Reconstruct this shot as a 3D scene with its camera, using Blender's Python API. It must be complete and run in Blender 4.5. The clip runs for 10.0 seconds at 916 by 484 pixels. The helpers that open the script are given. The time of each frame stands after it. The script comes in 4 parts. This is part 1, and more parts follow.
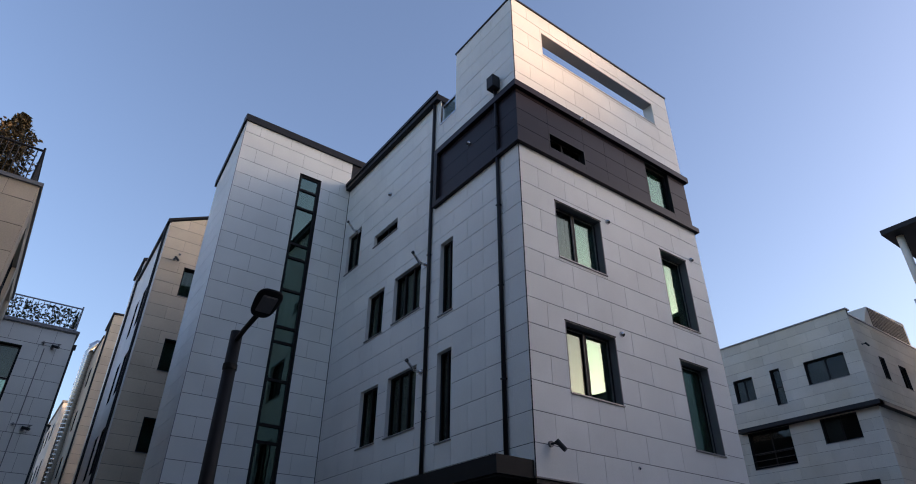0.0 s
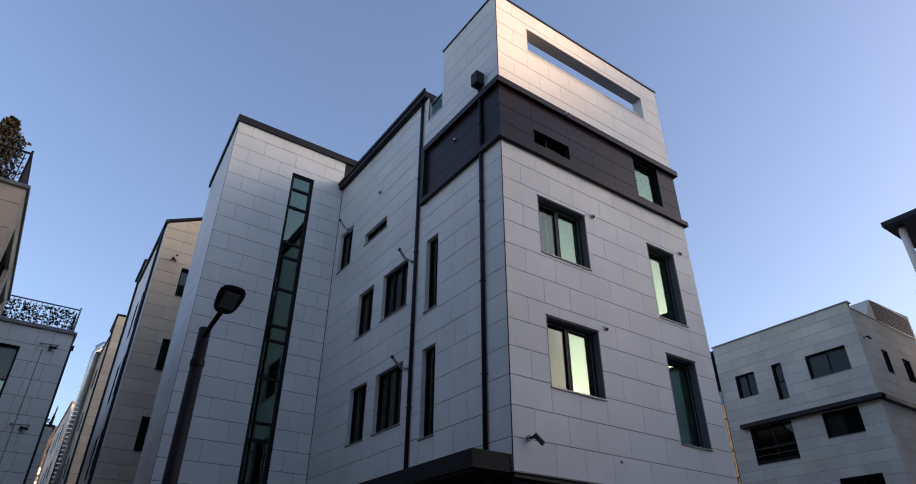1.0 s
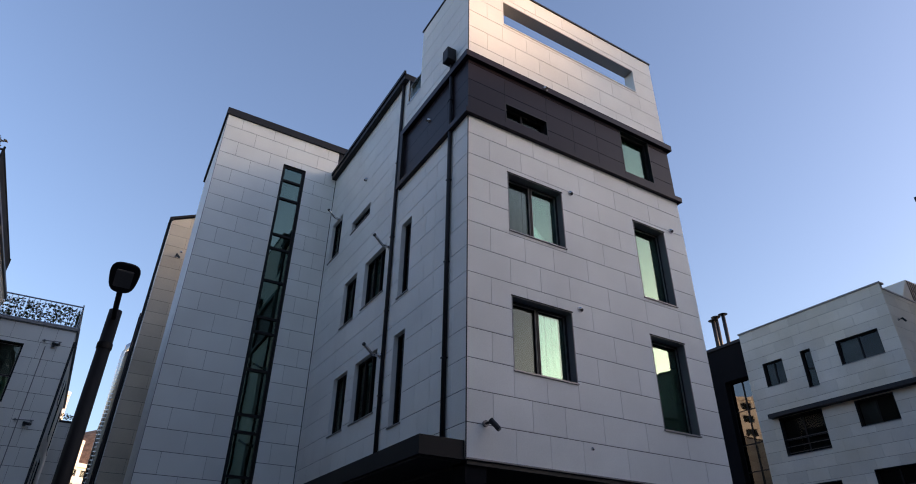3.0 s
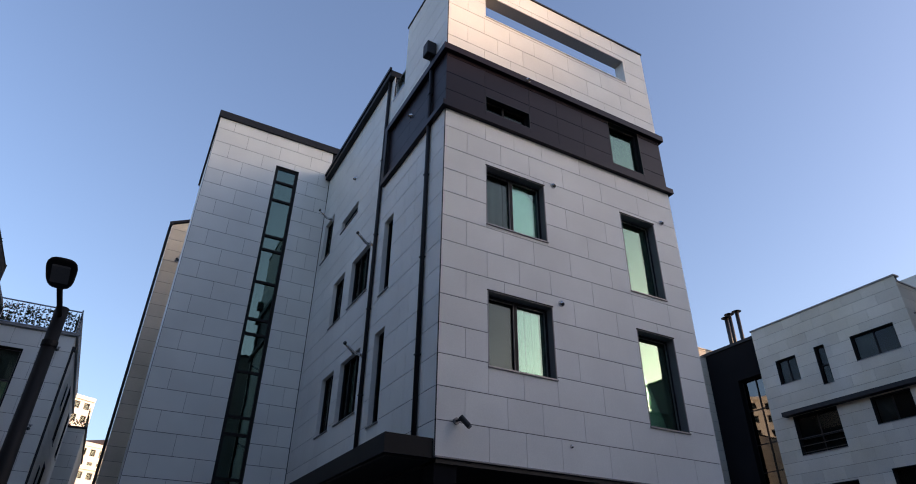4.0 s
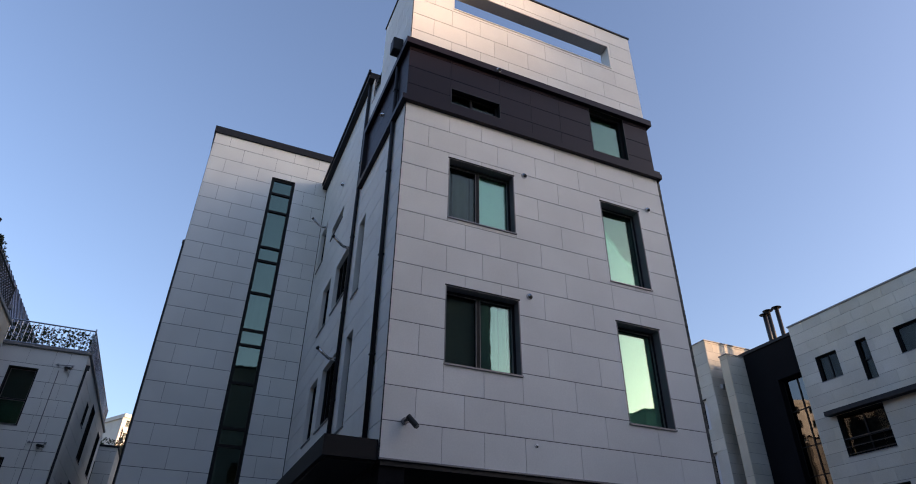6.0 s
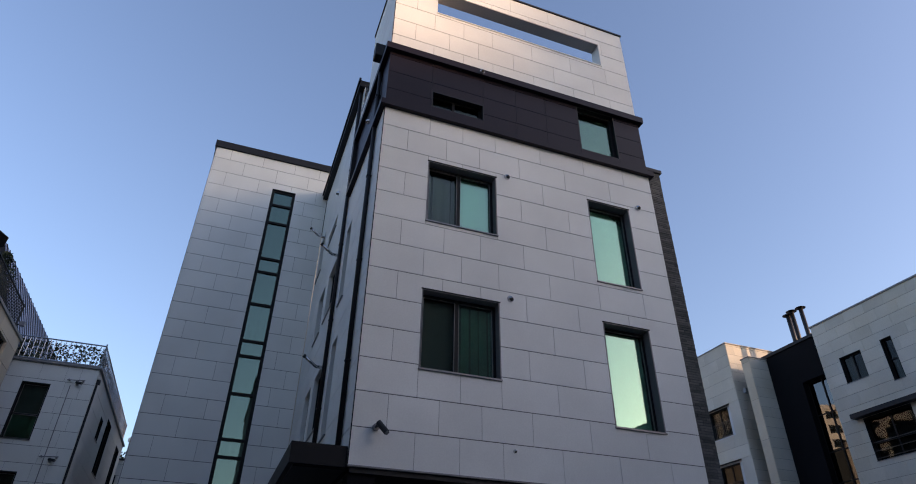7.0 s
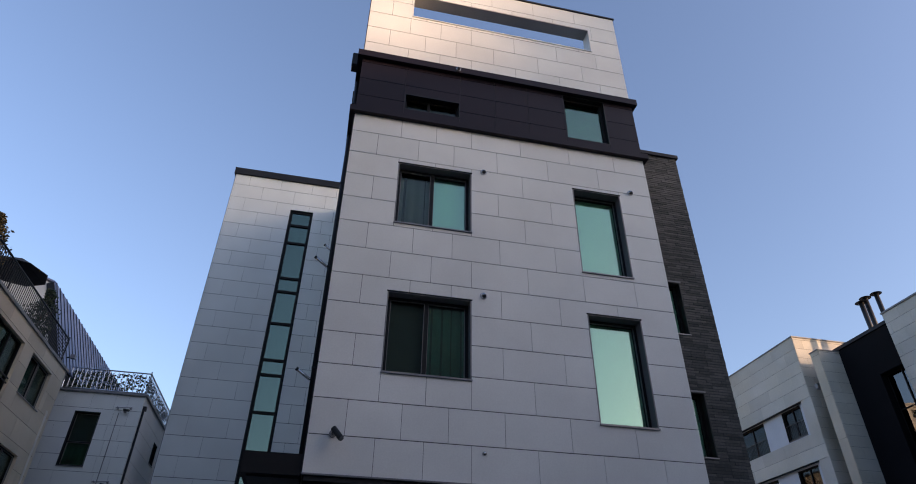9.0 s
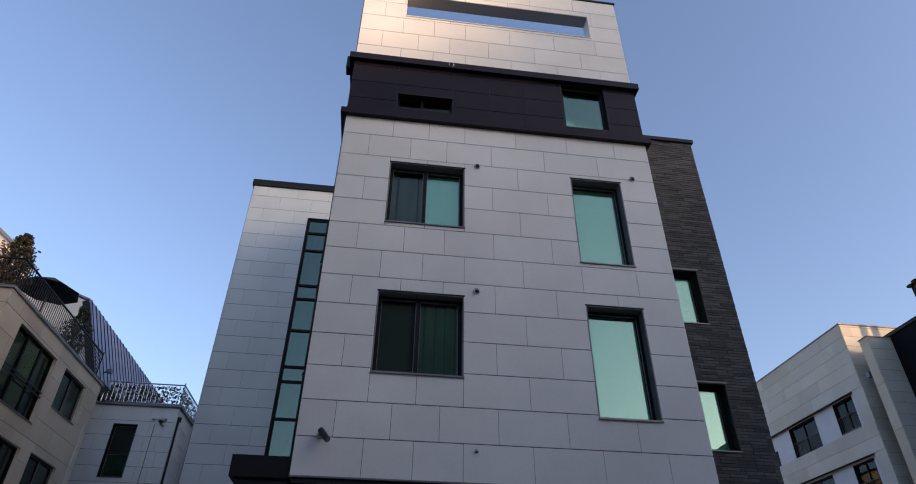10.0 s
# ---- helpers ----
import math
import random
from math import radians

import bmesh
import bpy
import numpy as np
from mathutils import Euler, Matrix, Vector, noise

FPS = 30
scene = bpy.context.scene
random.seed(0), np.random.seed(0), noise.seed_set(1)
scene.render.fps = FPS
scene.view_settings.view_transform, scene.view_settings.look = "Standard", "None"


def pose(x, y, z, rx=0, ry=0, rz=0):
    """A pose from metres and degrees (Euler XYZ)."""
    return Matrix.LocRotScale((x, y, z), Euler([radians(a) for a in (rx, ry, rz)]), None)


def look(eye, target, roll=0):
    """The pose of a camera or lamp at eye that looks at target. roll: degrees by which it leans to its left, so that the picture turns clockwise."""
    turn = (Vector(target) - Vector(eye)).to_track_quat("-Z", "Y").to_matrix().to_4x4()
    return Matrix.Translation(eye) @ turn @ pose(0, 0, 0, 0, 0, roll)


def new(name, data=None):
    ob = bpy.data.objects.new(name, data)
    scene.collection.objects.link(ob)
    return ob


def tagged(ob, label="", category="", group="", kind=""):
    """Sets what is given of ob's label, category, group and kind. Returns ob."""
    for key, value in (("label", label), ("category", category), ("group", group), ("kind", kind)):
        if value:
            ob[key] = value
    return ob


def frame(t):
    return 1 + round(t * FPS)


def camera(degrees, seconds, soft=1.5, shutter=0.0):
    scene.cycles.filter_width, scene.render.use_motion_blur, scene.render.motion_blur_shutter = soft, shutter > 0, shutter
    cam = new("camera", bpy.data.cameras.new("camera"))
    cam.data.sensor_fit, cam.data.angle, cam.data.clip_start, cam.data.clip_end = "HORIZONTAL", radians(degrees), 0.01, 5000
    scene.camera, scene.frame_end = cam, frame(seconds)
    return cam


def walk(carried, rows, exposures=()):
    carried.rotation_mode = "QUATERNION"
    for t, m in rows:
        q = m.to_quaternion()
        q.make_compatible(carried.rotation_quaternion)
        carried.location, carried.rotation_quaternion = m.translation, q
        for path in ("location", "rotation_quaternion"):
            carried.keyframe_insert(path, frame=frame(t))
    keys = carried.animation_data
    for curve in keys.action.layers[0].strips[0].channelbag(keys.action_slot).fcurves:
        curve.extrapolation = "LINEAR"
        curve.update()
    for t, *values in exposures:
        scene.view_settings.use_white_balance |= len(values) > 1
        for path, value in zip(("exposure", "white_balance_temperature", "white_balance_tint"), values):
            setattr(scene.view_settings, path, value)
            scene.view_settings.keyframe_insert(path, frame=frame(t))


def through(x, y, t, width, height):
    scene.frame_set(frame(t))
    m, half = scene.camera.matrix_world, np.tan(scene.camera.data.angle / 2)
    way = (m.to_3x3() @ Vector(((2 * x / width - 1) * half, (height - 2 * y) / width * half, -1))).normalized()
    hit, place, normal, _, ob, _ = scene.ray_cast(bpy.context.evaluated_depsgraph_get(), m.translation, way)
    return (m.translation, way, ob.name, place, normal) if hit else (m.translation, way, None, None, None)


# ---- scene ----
cam = camera(72.8, 10.0, 1.0)
PATH = [
    (0, (-0.006, 0.215, 1.718), (0.994, 1.603, 2.753), 0.6),
    (0.5, (0.185, 0.01, 1.692), (1.179, 1.402, 2.729), 0.4),
    (1, (0.468, -0.13, 1.66), (1.445, 1.278, 2.691), 0.4),
    (1.5, (0.852, -0.202, 1.674), (1.797, 1.233, 2.699), 0.6),
    (2, (1.233, -0.325, 1.675), (2.156, 1.125, 2.697), 0.8),
    (2.5, (1.663, -0.392, 1.665), (2.563, 1.074, 2.684), 0.9),
    (4, (3.017, -0.621, 1.648), (3.832, 0.888, 2.677), 0.9),
    (4.5, (3.466, -0.692, 1.653), (4.251, 0.828, 2.689), 1.0),
    (5, (3.949, -0.725, 1.66), (4.69, 0.812, 2.703), 1.0),
    (5.5, (4.354, -0.782, 1.62), (5.059, 0.766, 2.671), 0.9),
    (7, (5.708, -1.014, 1.582), (6.287, 0.561, 2.67), 0.8),
    (7.5, (6.197, -1.071, 1.564), (6.726, 0.513, 2.664), 0.9),
    (8, (6.688, -1.14, 1.523), (7.159, 0.455, 2.634), 0.8),
    (8.5, (7.158, -1.181, 1.477), (7.569, 0.423, 2.599), 0.8),
    (9, (7.664, -1.13, 1.512), (8.012, 0.485, 2.64), 0.8),
    (9.5, (8.165, -1.109, 1.509), (8.447, 0.515, 2.641), 0.8),
    (10, (8.647, -1.068, 1.496), (8.854, 0.564, 2.633), 0.7),
]
walk(cam, [(t, look(eye, target, roll)) for t, eye, target, roll in PATH], [(0.0, 1.63, 8800, 27), (10.0, 1.63, 8800, 27)])

# ---- world, sun, exposure ----
SUN_AZ, SUN_EL = -55.0, 10.0
world = bpy.data.worlds.new("world")
scene.world = world
world.use_nodes = True
wn = world.node_tree
wn.nodes.clear()
sky = wn.nodes.new("ShaderNodeTexSky")
sky.sky_type = "NISHITA"
sky.sun_disc = False
sky.sun_elevation = radians(SUN_EL)
sky.sun_rotation = radians(180 + SUN_AZ)
sky.air_density, sky.dust_density, sky.ozone_density = 1.0, 2.0, 4.0
bg = wn.nodes.new("ShaderNodeBackground")
bg.inputs["Strength"].default_value = 0.15
wo = wn.nodes.new("ShaderNodeOutputWorld")
wn.links.new(sky.outputs[0], bg.inputs[0])
wn.links.new(bg.outputs[0], wo.inputs[0])
sun_data = bpy.data.lights.new("sun", "SUN")
sun_data.energy, sun_data.angle, sun_data.color = 2.0, radians(0.55), (0.86, 0.68, 0.5)
sun = new("sun", sun_data)
to_sun = Vector((-math.sin(radians(SUN_AZ)), -math.cos(radians(SUN_AZ)), math.tan(radians(SUN_EL))))
sun.matrix_world = look(to_sun * 40, (0, 0, 0))


# ---- materials ----
def material(name, colour, rough=0.6, metal=0.0, vary=0.06, grain=40.0, stain=0.12, bump=0.05, spec=0.4, piece=0.0, tint=None, coat=0.0, island=0.0):
    m = bpy.data.materials.new(name)
    m.use_nodes = True
    nt = m.node_tree
    b = nt.nodes["Principled BSDF"]
    b.inputs["Roughness"].default_value = rough
    b.inputs["Metallic"].default_value = metal
    b.inputs["Specular IOR Level"].default_value = spec
    b.inputs["Coat Weight"].default_value = coat
    tc = nt.nodes.new("ShaderNodeTexCoord")
    fine = nt.nodes.new("ShaderNodeTexNoise")
    fine.inputs["Scale"].default_value, fine.inputs["Detail"].default_value = grain, 5
    broad = nt.nodes.new("ShaderNodeTexNoise")
    broad.inputs["Scale"].default_value, broad.inputs["Detail"].default_value = 0.7, 6
    nt.links.new(tc.outputs["Object"], fine.inputs["Vector"])
    nt.links.new(tc.outputs["Object"], broad.inputs["Vector"])

    def ranged(socket, lo, hi):
        r = nt.nodes.new("ShaderNodeMapRange")
        r.inputs["From Min"].default_value, r.inputs["From Max"].default_value = 0.3, 0.7
        r.inputs["To Min"].default_value, r.inputs["To Max"].default_value = lo, hi
        nt.links.new(socket, r.inputs["Value"])
        return r.outputs[0]

    def times(a, c):
        n = nt.nodes.new("ShaderNodeMath")
        n.operation = "MULTIPLY"
        nt.links.new(a, n.inputs[0])
        nt.links.new(c, n.inputs[1])
        return n.outputs[0]

    value = times(ranged(fine.outputs["Fac"], 1 - vary, 1 + vary), ranged(broad.outputs["Fac"], 1 - stain, 1 + stain * 0.5))
    if piece:
        info = nt.nodes.new("ShaderNodeObjectInfo")
        r = nt.nodes.new("ShaderNodeMapRange")
        r.inputs["To Min"].default_value, r.inputs["To Max"].default_value = 1 - piece, 1 + piece
        nt.links.new(info.outputs["Random"], r.inputs["Value"])
        value = times(value, r.outputs[0])
    if island:
        geo = nt.nodes.new("ShaderNodeNewGeometry")
        r = nt.nodes.new("ShaderNodeMapRange")
        r.inputs["To Min"].default_value, r.inputs["To Max"].default_value = 1 - island, 1 + island
        nt.links.new(geo.outputs["Random Per Island"], r.inputs["Value"])
        value = times(value, r.outputs[0])
    base = nt.nodes.new("ShaderNodeRGB")
    base.outputs[0].default_value = (*colour, 1)
    colour_out = base.outputs[0]
    if tint:
        mixed = nt.nodes.new("ShaderNodeMix")
        mixed.data_type = "RGBA"
        mixed.inputs[6].default_value, mixed.inputs[7].default_value = (*colour, 1), (*tint, 1)
        patch = nt.nodes.new("ShaderNodeTexNoise")
        patch.inputs["Scale"].default_value, patch.inputs["Detail"].default_value = 0.45, 3
        nt.links.new(tc.outputs["Object"], patch.inputs["Vector"])
        nt.links.new(ranged(patch.outputs["Fac"], 0, 1), mixed.inputs[0])
        colour_out = mixed.outputs[2]
    scaled = nt.nodes.new("ShaderNodeVectorMath")
    scaled.operation = "SCALE"
    nt.links.new(colour_out, scaled.inputs[0])
    nt.links.new(value, scaled.inputs["Scale"])
    nt.links.new(scaled.outputs[0], b.inputs["Base Color"])
    if bump:
        bm_node = nt.nodes.new("ShaderNodeBump")
        bm_node.inputs["Strength"].default_value, bm_node.inputs["Distance"].default_value = bump, 0.01
        nt.links.new(fine.outputs["Fac"], bm_node.inputs["Height"])
        nt.links.new(bm_node.outputs[0], b.inputs["Normal"])
    return m


def glass_material(name, colour, shine, through, edge=0.95):
    """A thin tinted coated pane: part mirror, part see-through."""
    m = bpy.data.materials.new(name)
    m.use_nodes = True
    nt = m.node_tree
    nt.nodes.clear()
    out = nt.nodes.new("ShaderNodeOutputMaterial")
    gloss = nt.nodes.new("ShaderNodeBsdfGlossy")
    gloss.inputs["Color"].default_value, gloss.inputs["Roughness"].default_value = (*colour, 1), 0.015
    clear = nt.nodes.new("ShaderNodeBsdfTransparent")
    clear.inputs["Color"].default_value = (*through, 1)
    mix = nt.nodes.new("ShaderNodeMixShader")
    weight = nt.nodes.new("ShaderNodeLayerWeight")
    weight.inputs["Blend"].default_value = 0.25
    r = nt.nodes.new("ShaderNodeMapRange")
    r.inputs["To Min"].default_value, r.inputs["To Max"].default_value = shine, edge
    tc = nt.nodes.new("ShaderNodeTexCoord")
    wave = nt.nodes.new("ShaderNodeTexNoise")
    wave.inputs["Scale"].default_value = 1.3
    bump = nt.nodes.new("ShaderNodeBump")
    bump.inputs["Strength"].default_value, bump.inputs["Distance"].default_value = 0.06, 0.02
    nt.links.new(tc.outputs["Object"], wave.inputs["Vector"])
    nt.links.new(wave.outputs["Fac"], bump.inputs["Height"])
    nt.links.new(bump.outputs[0], gloss.inputs["Normal"])
    nt.links.new(weight.outputs["Fresnel"], r.inputs["Value"])
    nt.links.new(r.outputs[0], mix.inputs[0])
    nt.links.new(clear.outputs[0], mix.inputs[1])
    nt.links.new(gloss.outputs[0], mix.inputs[2])
    nt.links.new(mix.outputs[0], out.inputs[0])
    return m


PANEL = material("pale grey cladding panel", (0.7, 0.712, 0.685), 0.5, vary=0.035, stain=0.09, piece=0.03, bump=0.03)
GROUT = material("dark joint", (0.032, 0.032, 0.036), 0.9)
LIMESTONE = material("beige limestone", (0.6, 0.51, 0.4), 0.75, vary=0.06, stain=0.14, piece=0.08, bump=0.12)
PALE_STONE = material("pale stone", (0.56, 0.53, 0.48), 0.75, vary=0.07, stain=0.1, piece=0.09, bump=0.12, tint=(0.55, 0.5, 0.41))
DULL_STONE = material("grey brown stone", (0.15, 0.14, 0.135), 0.8, vary=0.1, stain=0.2)
STONE_JOINT = material("stone joint", (0.12, 0.11, 0.1), 0.9)
BAND = material("dark plum metal panel", (0.02, 0.014, 0.019), 0.42, vary=0.03, piece=0.06, bump=0.01, spec=0.16)
BAND_JOINT = material("grey panel joint", (0.075, 0.07, 0.075), 0.7)
CHARCOAL = material("charcoal coated metal", (0.015, 0.015, 0.018), 0.5, vary=0.05, bump=0.02, spec=0.22)
FRAME = material("dark window frame", (0.01, 0.01, 0.011), 0.5, bump=0.0, spec=0.15)
# Metal grey for copings; on window reveals it paints in the jambs' shade.
REVEAL = material("grey metal and shaded reveal", (0.2, 0.2, 0.205), 0.45, bump=0.01)
SILL = material("metal sill", (0.2, 0.2, 0.21), 0.4, metal=0.4, bump=0.0)
STEEL = material("stainless steel", (0.62, 0.62, 0.63), 0.22, metal=1.0, bump=0.0)
BLACK = material("matt black metal", (0.012, 0.012, 0.013), 0.5, bump=0.0)
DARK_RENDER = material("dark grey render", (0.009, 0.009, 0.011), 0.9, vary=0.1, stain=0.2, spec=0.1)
BRICK = material("charcoal brick", (0.088, 0.086, 0.082), 0.85, vary=0.15, stain=0.2, grain=25, bump=0.2, spec=0.2, island=0.32)
MORTAR = material("dark mortar", (0.035, 0.035, 0.038), 0.9)
BLIND = material("pale green blind", (0.62, 0.78, 0.73), 0.8, vary=0.02, stain=0.05)
CURTAIN = material("grey curtain", (0.34, 0.38, 0.37), 0.9, vary=0.05, stain=0.25)
# Near-black colour standing in for the shade of unlit interiors.
ROOM_SHADE = material("painted room shade", (0.03, 0.035, 0.035), 0.9)
TEAL_CURTAIN = material("dim green curtain", (0.085, 0.19, 0.17), 0.9, vary=0.05, stain=0.3)
SCREEN = material("insect screen", (0.2, 0.205, 0.205), 0.6, vary=0.1, grain=400)
GLASS = glass_material("teal coated glass", (0.52, 0.74, 0.62), 0.2, (0.7, 0.93, 0.85))
DARK_GLASS = glass_material("grey tinted glass", (0.6, 0.66, 0.62), 0.05, (0.6, 0.68, 0.65), 0.3)
MIRROR_GLASS = glass_material("grey mirror glass", (0.62, 0.62, 0.6), 0.17, (0.2, 0.22, 0.22), 0.5)
SHADE_GLASS = glass_material("shaded grey glass", (0.5, 0.52, 0.52), 0.03, (0.5, 0.52, 0.52), 0.12)
STAIR_GLASS = glass_material("dark teal stair glass", (0.5, 0.72, 0.62), 0.17, (0.4, 0.54, 0.51), 0.42)
SOFFIT = material("grey soffit board", (0.42, 0.4, 0.385), 0.6, vary=0.05)
ASPHALT = material("asphalt", (0.05, 0.05, 0.052), 0.85, vary=0.2, grain=120, bump=0.3)
PAVING = material("paving", (0.22, 0.21, 0.2), 0.8, vary=0.1, bump=0.2)
GROUND = material("earth ground", (0.14, 0.13, 0.11), 0.9, vary=0.2)
WHITE_PAINT = material("white concrete paint", (0.66, 0.63, 0.58), 0.8, stain=0.1)
PLASTER_BLUE = material("pale smooth plaster", (0.55, 0.58, 0.62), 0.7, stain=0.08)
RED_BRICK = material("red brown brick", (0.22, 0.1, 0.065), 0.85, vary=0.2, grain=30)
WOODED = material("bare winter woodland", (0.16, 0.1, 0.075), 0.95, vary=0.35, grain=0.25, stain=0.3)
LEAF = material("bronze evergreen leaf", (0.14, 0.09, 0.035), 0.6, vary=0.3, grain=8, bump=0)
LEAF_GREEN = material("dark green leaf", (0.03, 0.045, 0.02), 0.6, vary=0.3, grain=8, bump=0)
BARK = material("bark", (0.09, 0.065, 0.045), 0.9, vary=0.2)
FABRIC = material("black parasol fabric", (0.02, 0.019, 0.02), 0.8)
SEAM = material("blue grey standing seam", (0.2, 0.24, 0.36), 0.4, metal=0.1, bump=0.01)
LAMP_GREY = material("dark grey lamp paint", (0.01, 0.01, 0.011), 0.6, bump=0.02, spec=0.2)
LENS = material("clear lamp lens", (0.14, 0.14, 0.14), 0.15, spec=0.6, bump=0)
AWNING = material("black awning sheet", (0.009, 0.009, 0.01), 0.55, bump=0.01, spec=0.2)


# ---- mesh helpers ----
def mesh_part(name, verts, faces, mat, parent=None, label="", smooth=False):
    me = bpy.data.meshes.new(name)
    me.from_pydata([tuple(v) for v in verts], [], faces)
    me.materials.append(mat)
    if smooth:
        me.polygons.foreach_set("use_smooth", [True] * len(me.polygons))
    ob = new(name, me)
    if parent:
        ob.parent = parent
    if label:
        ob["label"] = label
    return ob


def part(name, bm, mat, parent=None, label="", smooth=False):
    me = bpy.data.meshes.new(name)
    bm.to_mesh(me)
    bm.free()
    me.materials.append(mat)
    if smooth:
        me.polygons.foreach_set("use_smooth", [True] * len(me.polygons))
    ob = new(name, me)
    if parent:
        ob.parent = parent
    if label:
        ob["label"] = label
    return ob


class Soup:
    """Collects solids into one mesh."""

    def __init__(self):
        self.v, self.f = [], []

    def box(self, x0, x1, y0, y1, z0, z1):
        n = len(self.v)
        self.v += [(x, y, z) for z in (z0, z1) for x, y in ((x0, y0), (x1, y0), (x1, y1), (x0, y1))]
        self.f += [tuple(n + i for i in q) for q in ((3, 2, 1, 0), (4, 5, 6, 7), (0, 1, 5, 4), (1, 2, 6, 5), (2, 3, 7, 6), (3, 0, 4, 7))]
        return self

    def prism(self, plane, poly, w0, w1):
        n, k = len(self.v), len(poly)
        self.v += [plane.at(u, v, w0) for u, v in poly] + [plane.at(u, v, w1) for u, v in poly]
        faces = [tuple(range(k - 1, -1, -1)), tuple(range(k, 2 * k))] + [(i, (i + 1) % k, k + (i + 1) % k, k + i) for i in range(k)]
        self.f += [tuple(n + i for i in (f if plane.even else f[::-1])) for f in faces]
        return self

    def pierced(self, plane, rect, holes, w0, w1):
        """One connected wall with holes right through it."""
        us = sorted({rect[0], rect[1]} | {u for h in holes for u in h[:2] if rect[0] < u < rect[1]})
        vs = sorted({rect[2], rect[3]} | {v for h in holes for v in h[2:] if rect[2] < v < rect[3]})
        n = len(self.v)
        nu, nv = len(us), len(vs)
        self.v += [plane.at(u, v, w) for w in (w0, w1) for v in vs for u in us]

        def solid(i, j):
            if not (0 <= i < nu - 1 and 0 <= j < nv - 1):
                return False
            u, v = (us[i] + us[i + 1]) / 2, (vs[j] + vs[j + 1]) / 2
            return not any(h[0] < u < h[1] and h[2] < v < h[3] for h in holes)

        def at(i, j, k):
            return n + k * nu * nv + j * nu + i

        for i in range(nu - 1):
            for j in range(nv - 1):
                if not solid(i, j):
                    continue
                quads = [(at(i, j, 1), at(i + 1, j, 1), at(i + 1, j + 1, 1), at(i, j + 1, 1)), (at(i, j + 1, 0), at(i + 1, j + 1, 0), at(i + 1, j, 0), at(i, j, 0))]
                if not solid(i - 1, j):
                    quads.append((at(i, j, 0), at(i, j, 1), at(i, j + 1, 1), at(i, j + 1, 0)))
                if not solid(i + 1, j):
                    quads.append((at(i + 1, j, 1), at(i + 1, j, 0), at(i + 1, j + 1, 0), at(i + 1, j + 1, 1)))
                if not solid(i, j - 1):
                    quads.append((at(i, j, 0), at(i + 1, j, 0), at(i + 1, j, 1), at(i, j, 1)))
                if not solid(i, j + 1):
                    quads.append((at(i, j + 1, 1), at(i + 1, j + 1, 1), at(i + 1, j + 1, 0), at(i, j + 1, 0)))
                self.f += [q if plane.even else q[::-1] for q in quads]
        return self

    def slab(self, plane, u0, u1, v0, v1, w0, w1):
        return self.prism(plane, [(u0, v0), (u1, v0), (u1, v1), (u0, v1)], w0, w1)

    def tube(self, points, radius, sides=10, end_radius=None):
        n = len(self.v)
        pts = [Vector(p) for p in points]
        for i, p in enumerate(pts):
            way = (pts[min(i + 1, len(pts) - 1)] - pts[max(i - 1, 0)]).normalized()
            a = way.cross(Vector((0, 0, 1)))
            a = (a if a.length > 0.05 else way.cross(Vector((0, 1, 0)))).normalized()
            b = way.cross(a)
            r = radius if end_radius is None else radius + (end_radius - radius) * i / (len(pts) - 1)
            self.v += [p + r * (a * math.cos(2 * math.pi * j / sides) + b * math.sin(2 * math.pi * j / sides)) for j in range(sides)]
        for i in range(len(pts) - 1):
            for j in range(sides):
                k = (j + 1) % sides
                self.f.append((n + i * sides + k, n + i * sides + j, n + (i + 1) * sides + j, n + (i + 1) * sides + k))
        self.f.append(tuple(n + j for j in range(sides)))
        self.f.append(tuple(n + (len(pts) - 1) * sides + j for j in range(sides - 1, -1, -1)))
        return self

    def made(self, name, mat, parent=None, label="", smooth=False):
        return mesh_part(name, self.v, self.f, mat, parent, label, smooth)


class Plane:
    """An upright plane: u along the wall, v up, w outward."""

    def __init__(self, origin, along, out):
        self.o, self.u, self.n = Vector(origin), Vector(along), Vector(out)
        self.even = self.u.cross(Vector((0, 0, 1))).dot(self.n) > 0

    def at(self, u, v, w=0.0):
        return self.o + self.u * u + Vector((0, 0, v)) + self.n * w


def south(y):
    return Plane((0, y, 0), (1, 0, 0), (0, -1, 0))


def west(x):
    return Plane((x, 0, 0), (0, 1, 0), (-1, 0, 0))


def east(x):
    return Plane((x, 0, 0), (0, 1, 0), (1, 0, 0))


def cut(rect, holes):
    """The rectangles that are left of rect once the holes are taken out."""
    out = [rect]
    for hu0, hu1, hv0, hv1 in holes:
        rest = []
        for a, b, c, d in out:
            if hu1 <= a or hu0 >= b or hv1 <= c or hv0 >= d:
                rest.append((a, b, c, d))
                continue
            if hv0 > c:
                rest.append((a, b, c, hv0))
            if hv1 < d:
                rest.append((a, b, hv1, d))
            lo, hi = max(c, hv0), min(d, hv1)
            if hu0 > a:
                rest.append((a, hu0, lo, hi))
            if hu1 < b:
                rest.append((hu1, b, lo, hi))
        out = rest
    return [r for r in out if r[1] - r[0] > 0.004 and r[3] - r[2] > 0.004]


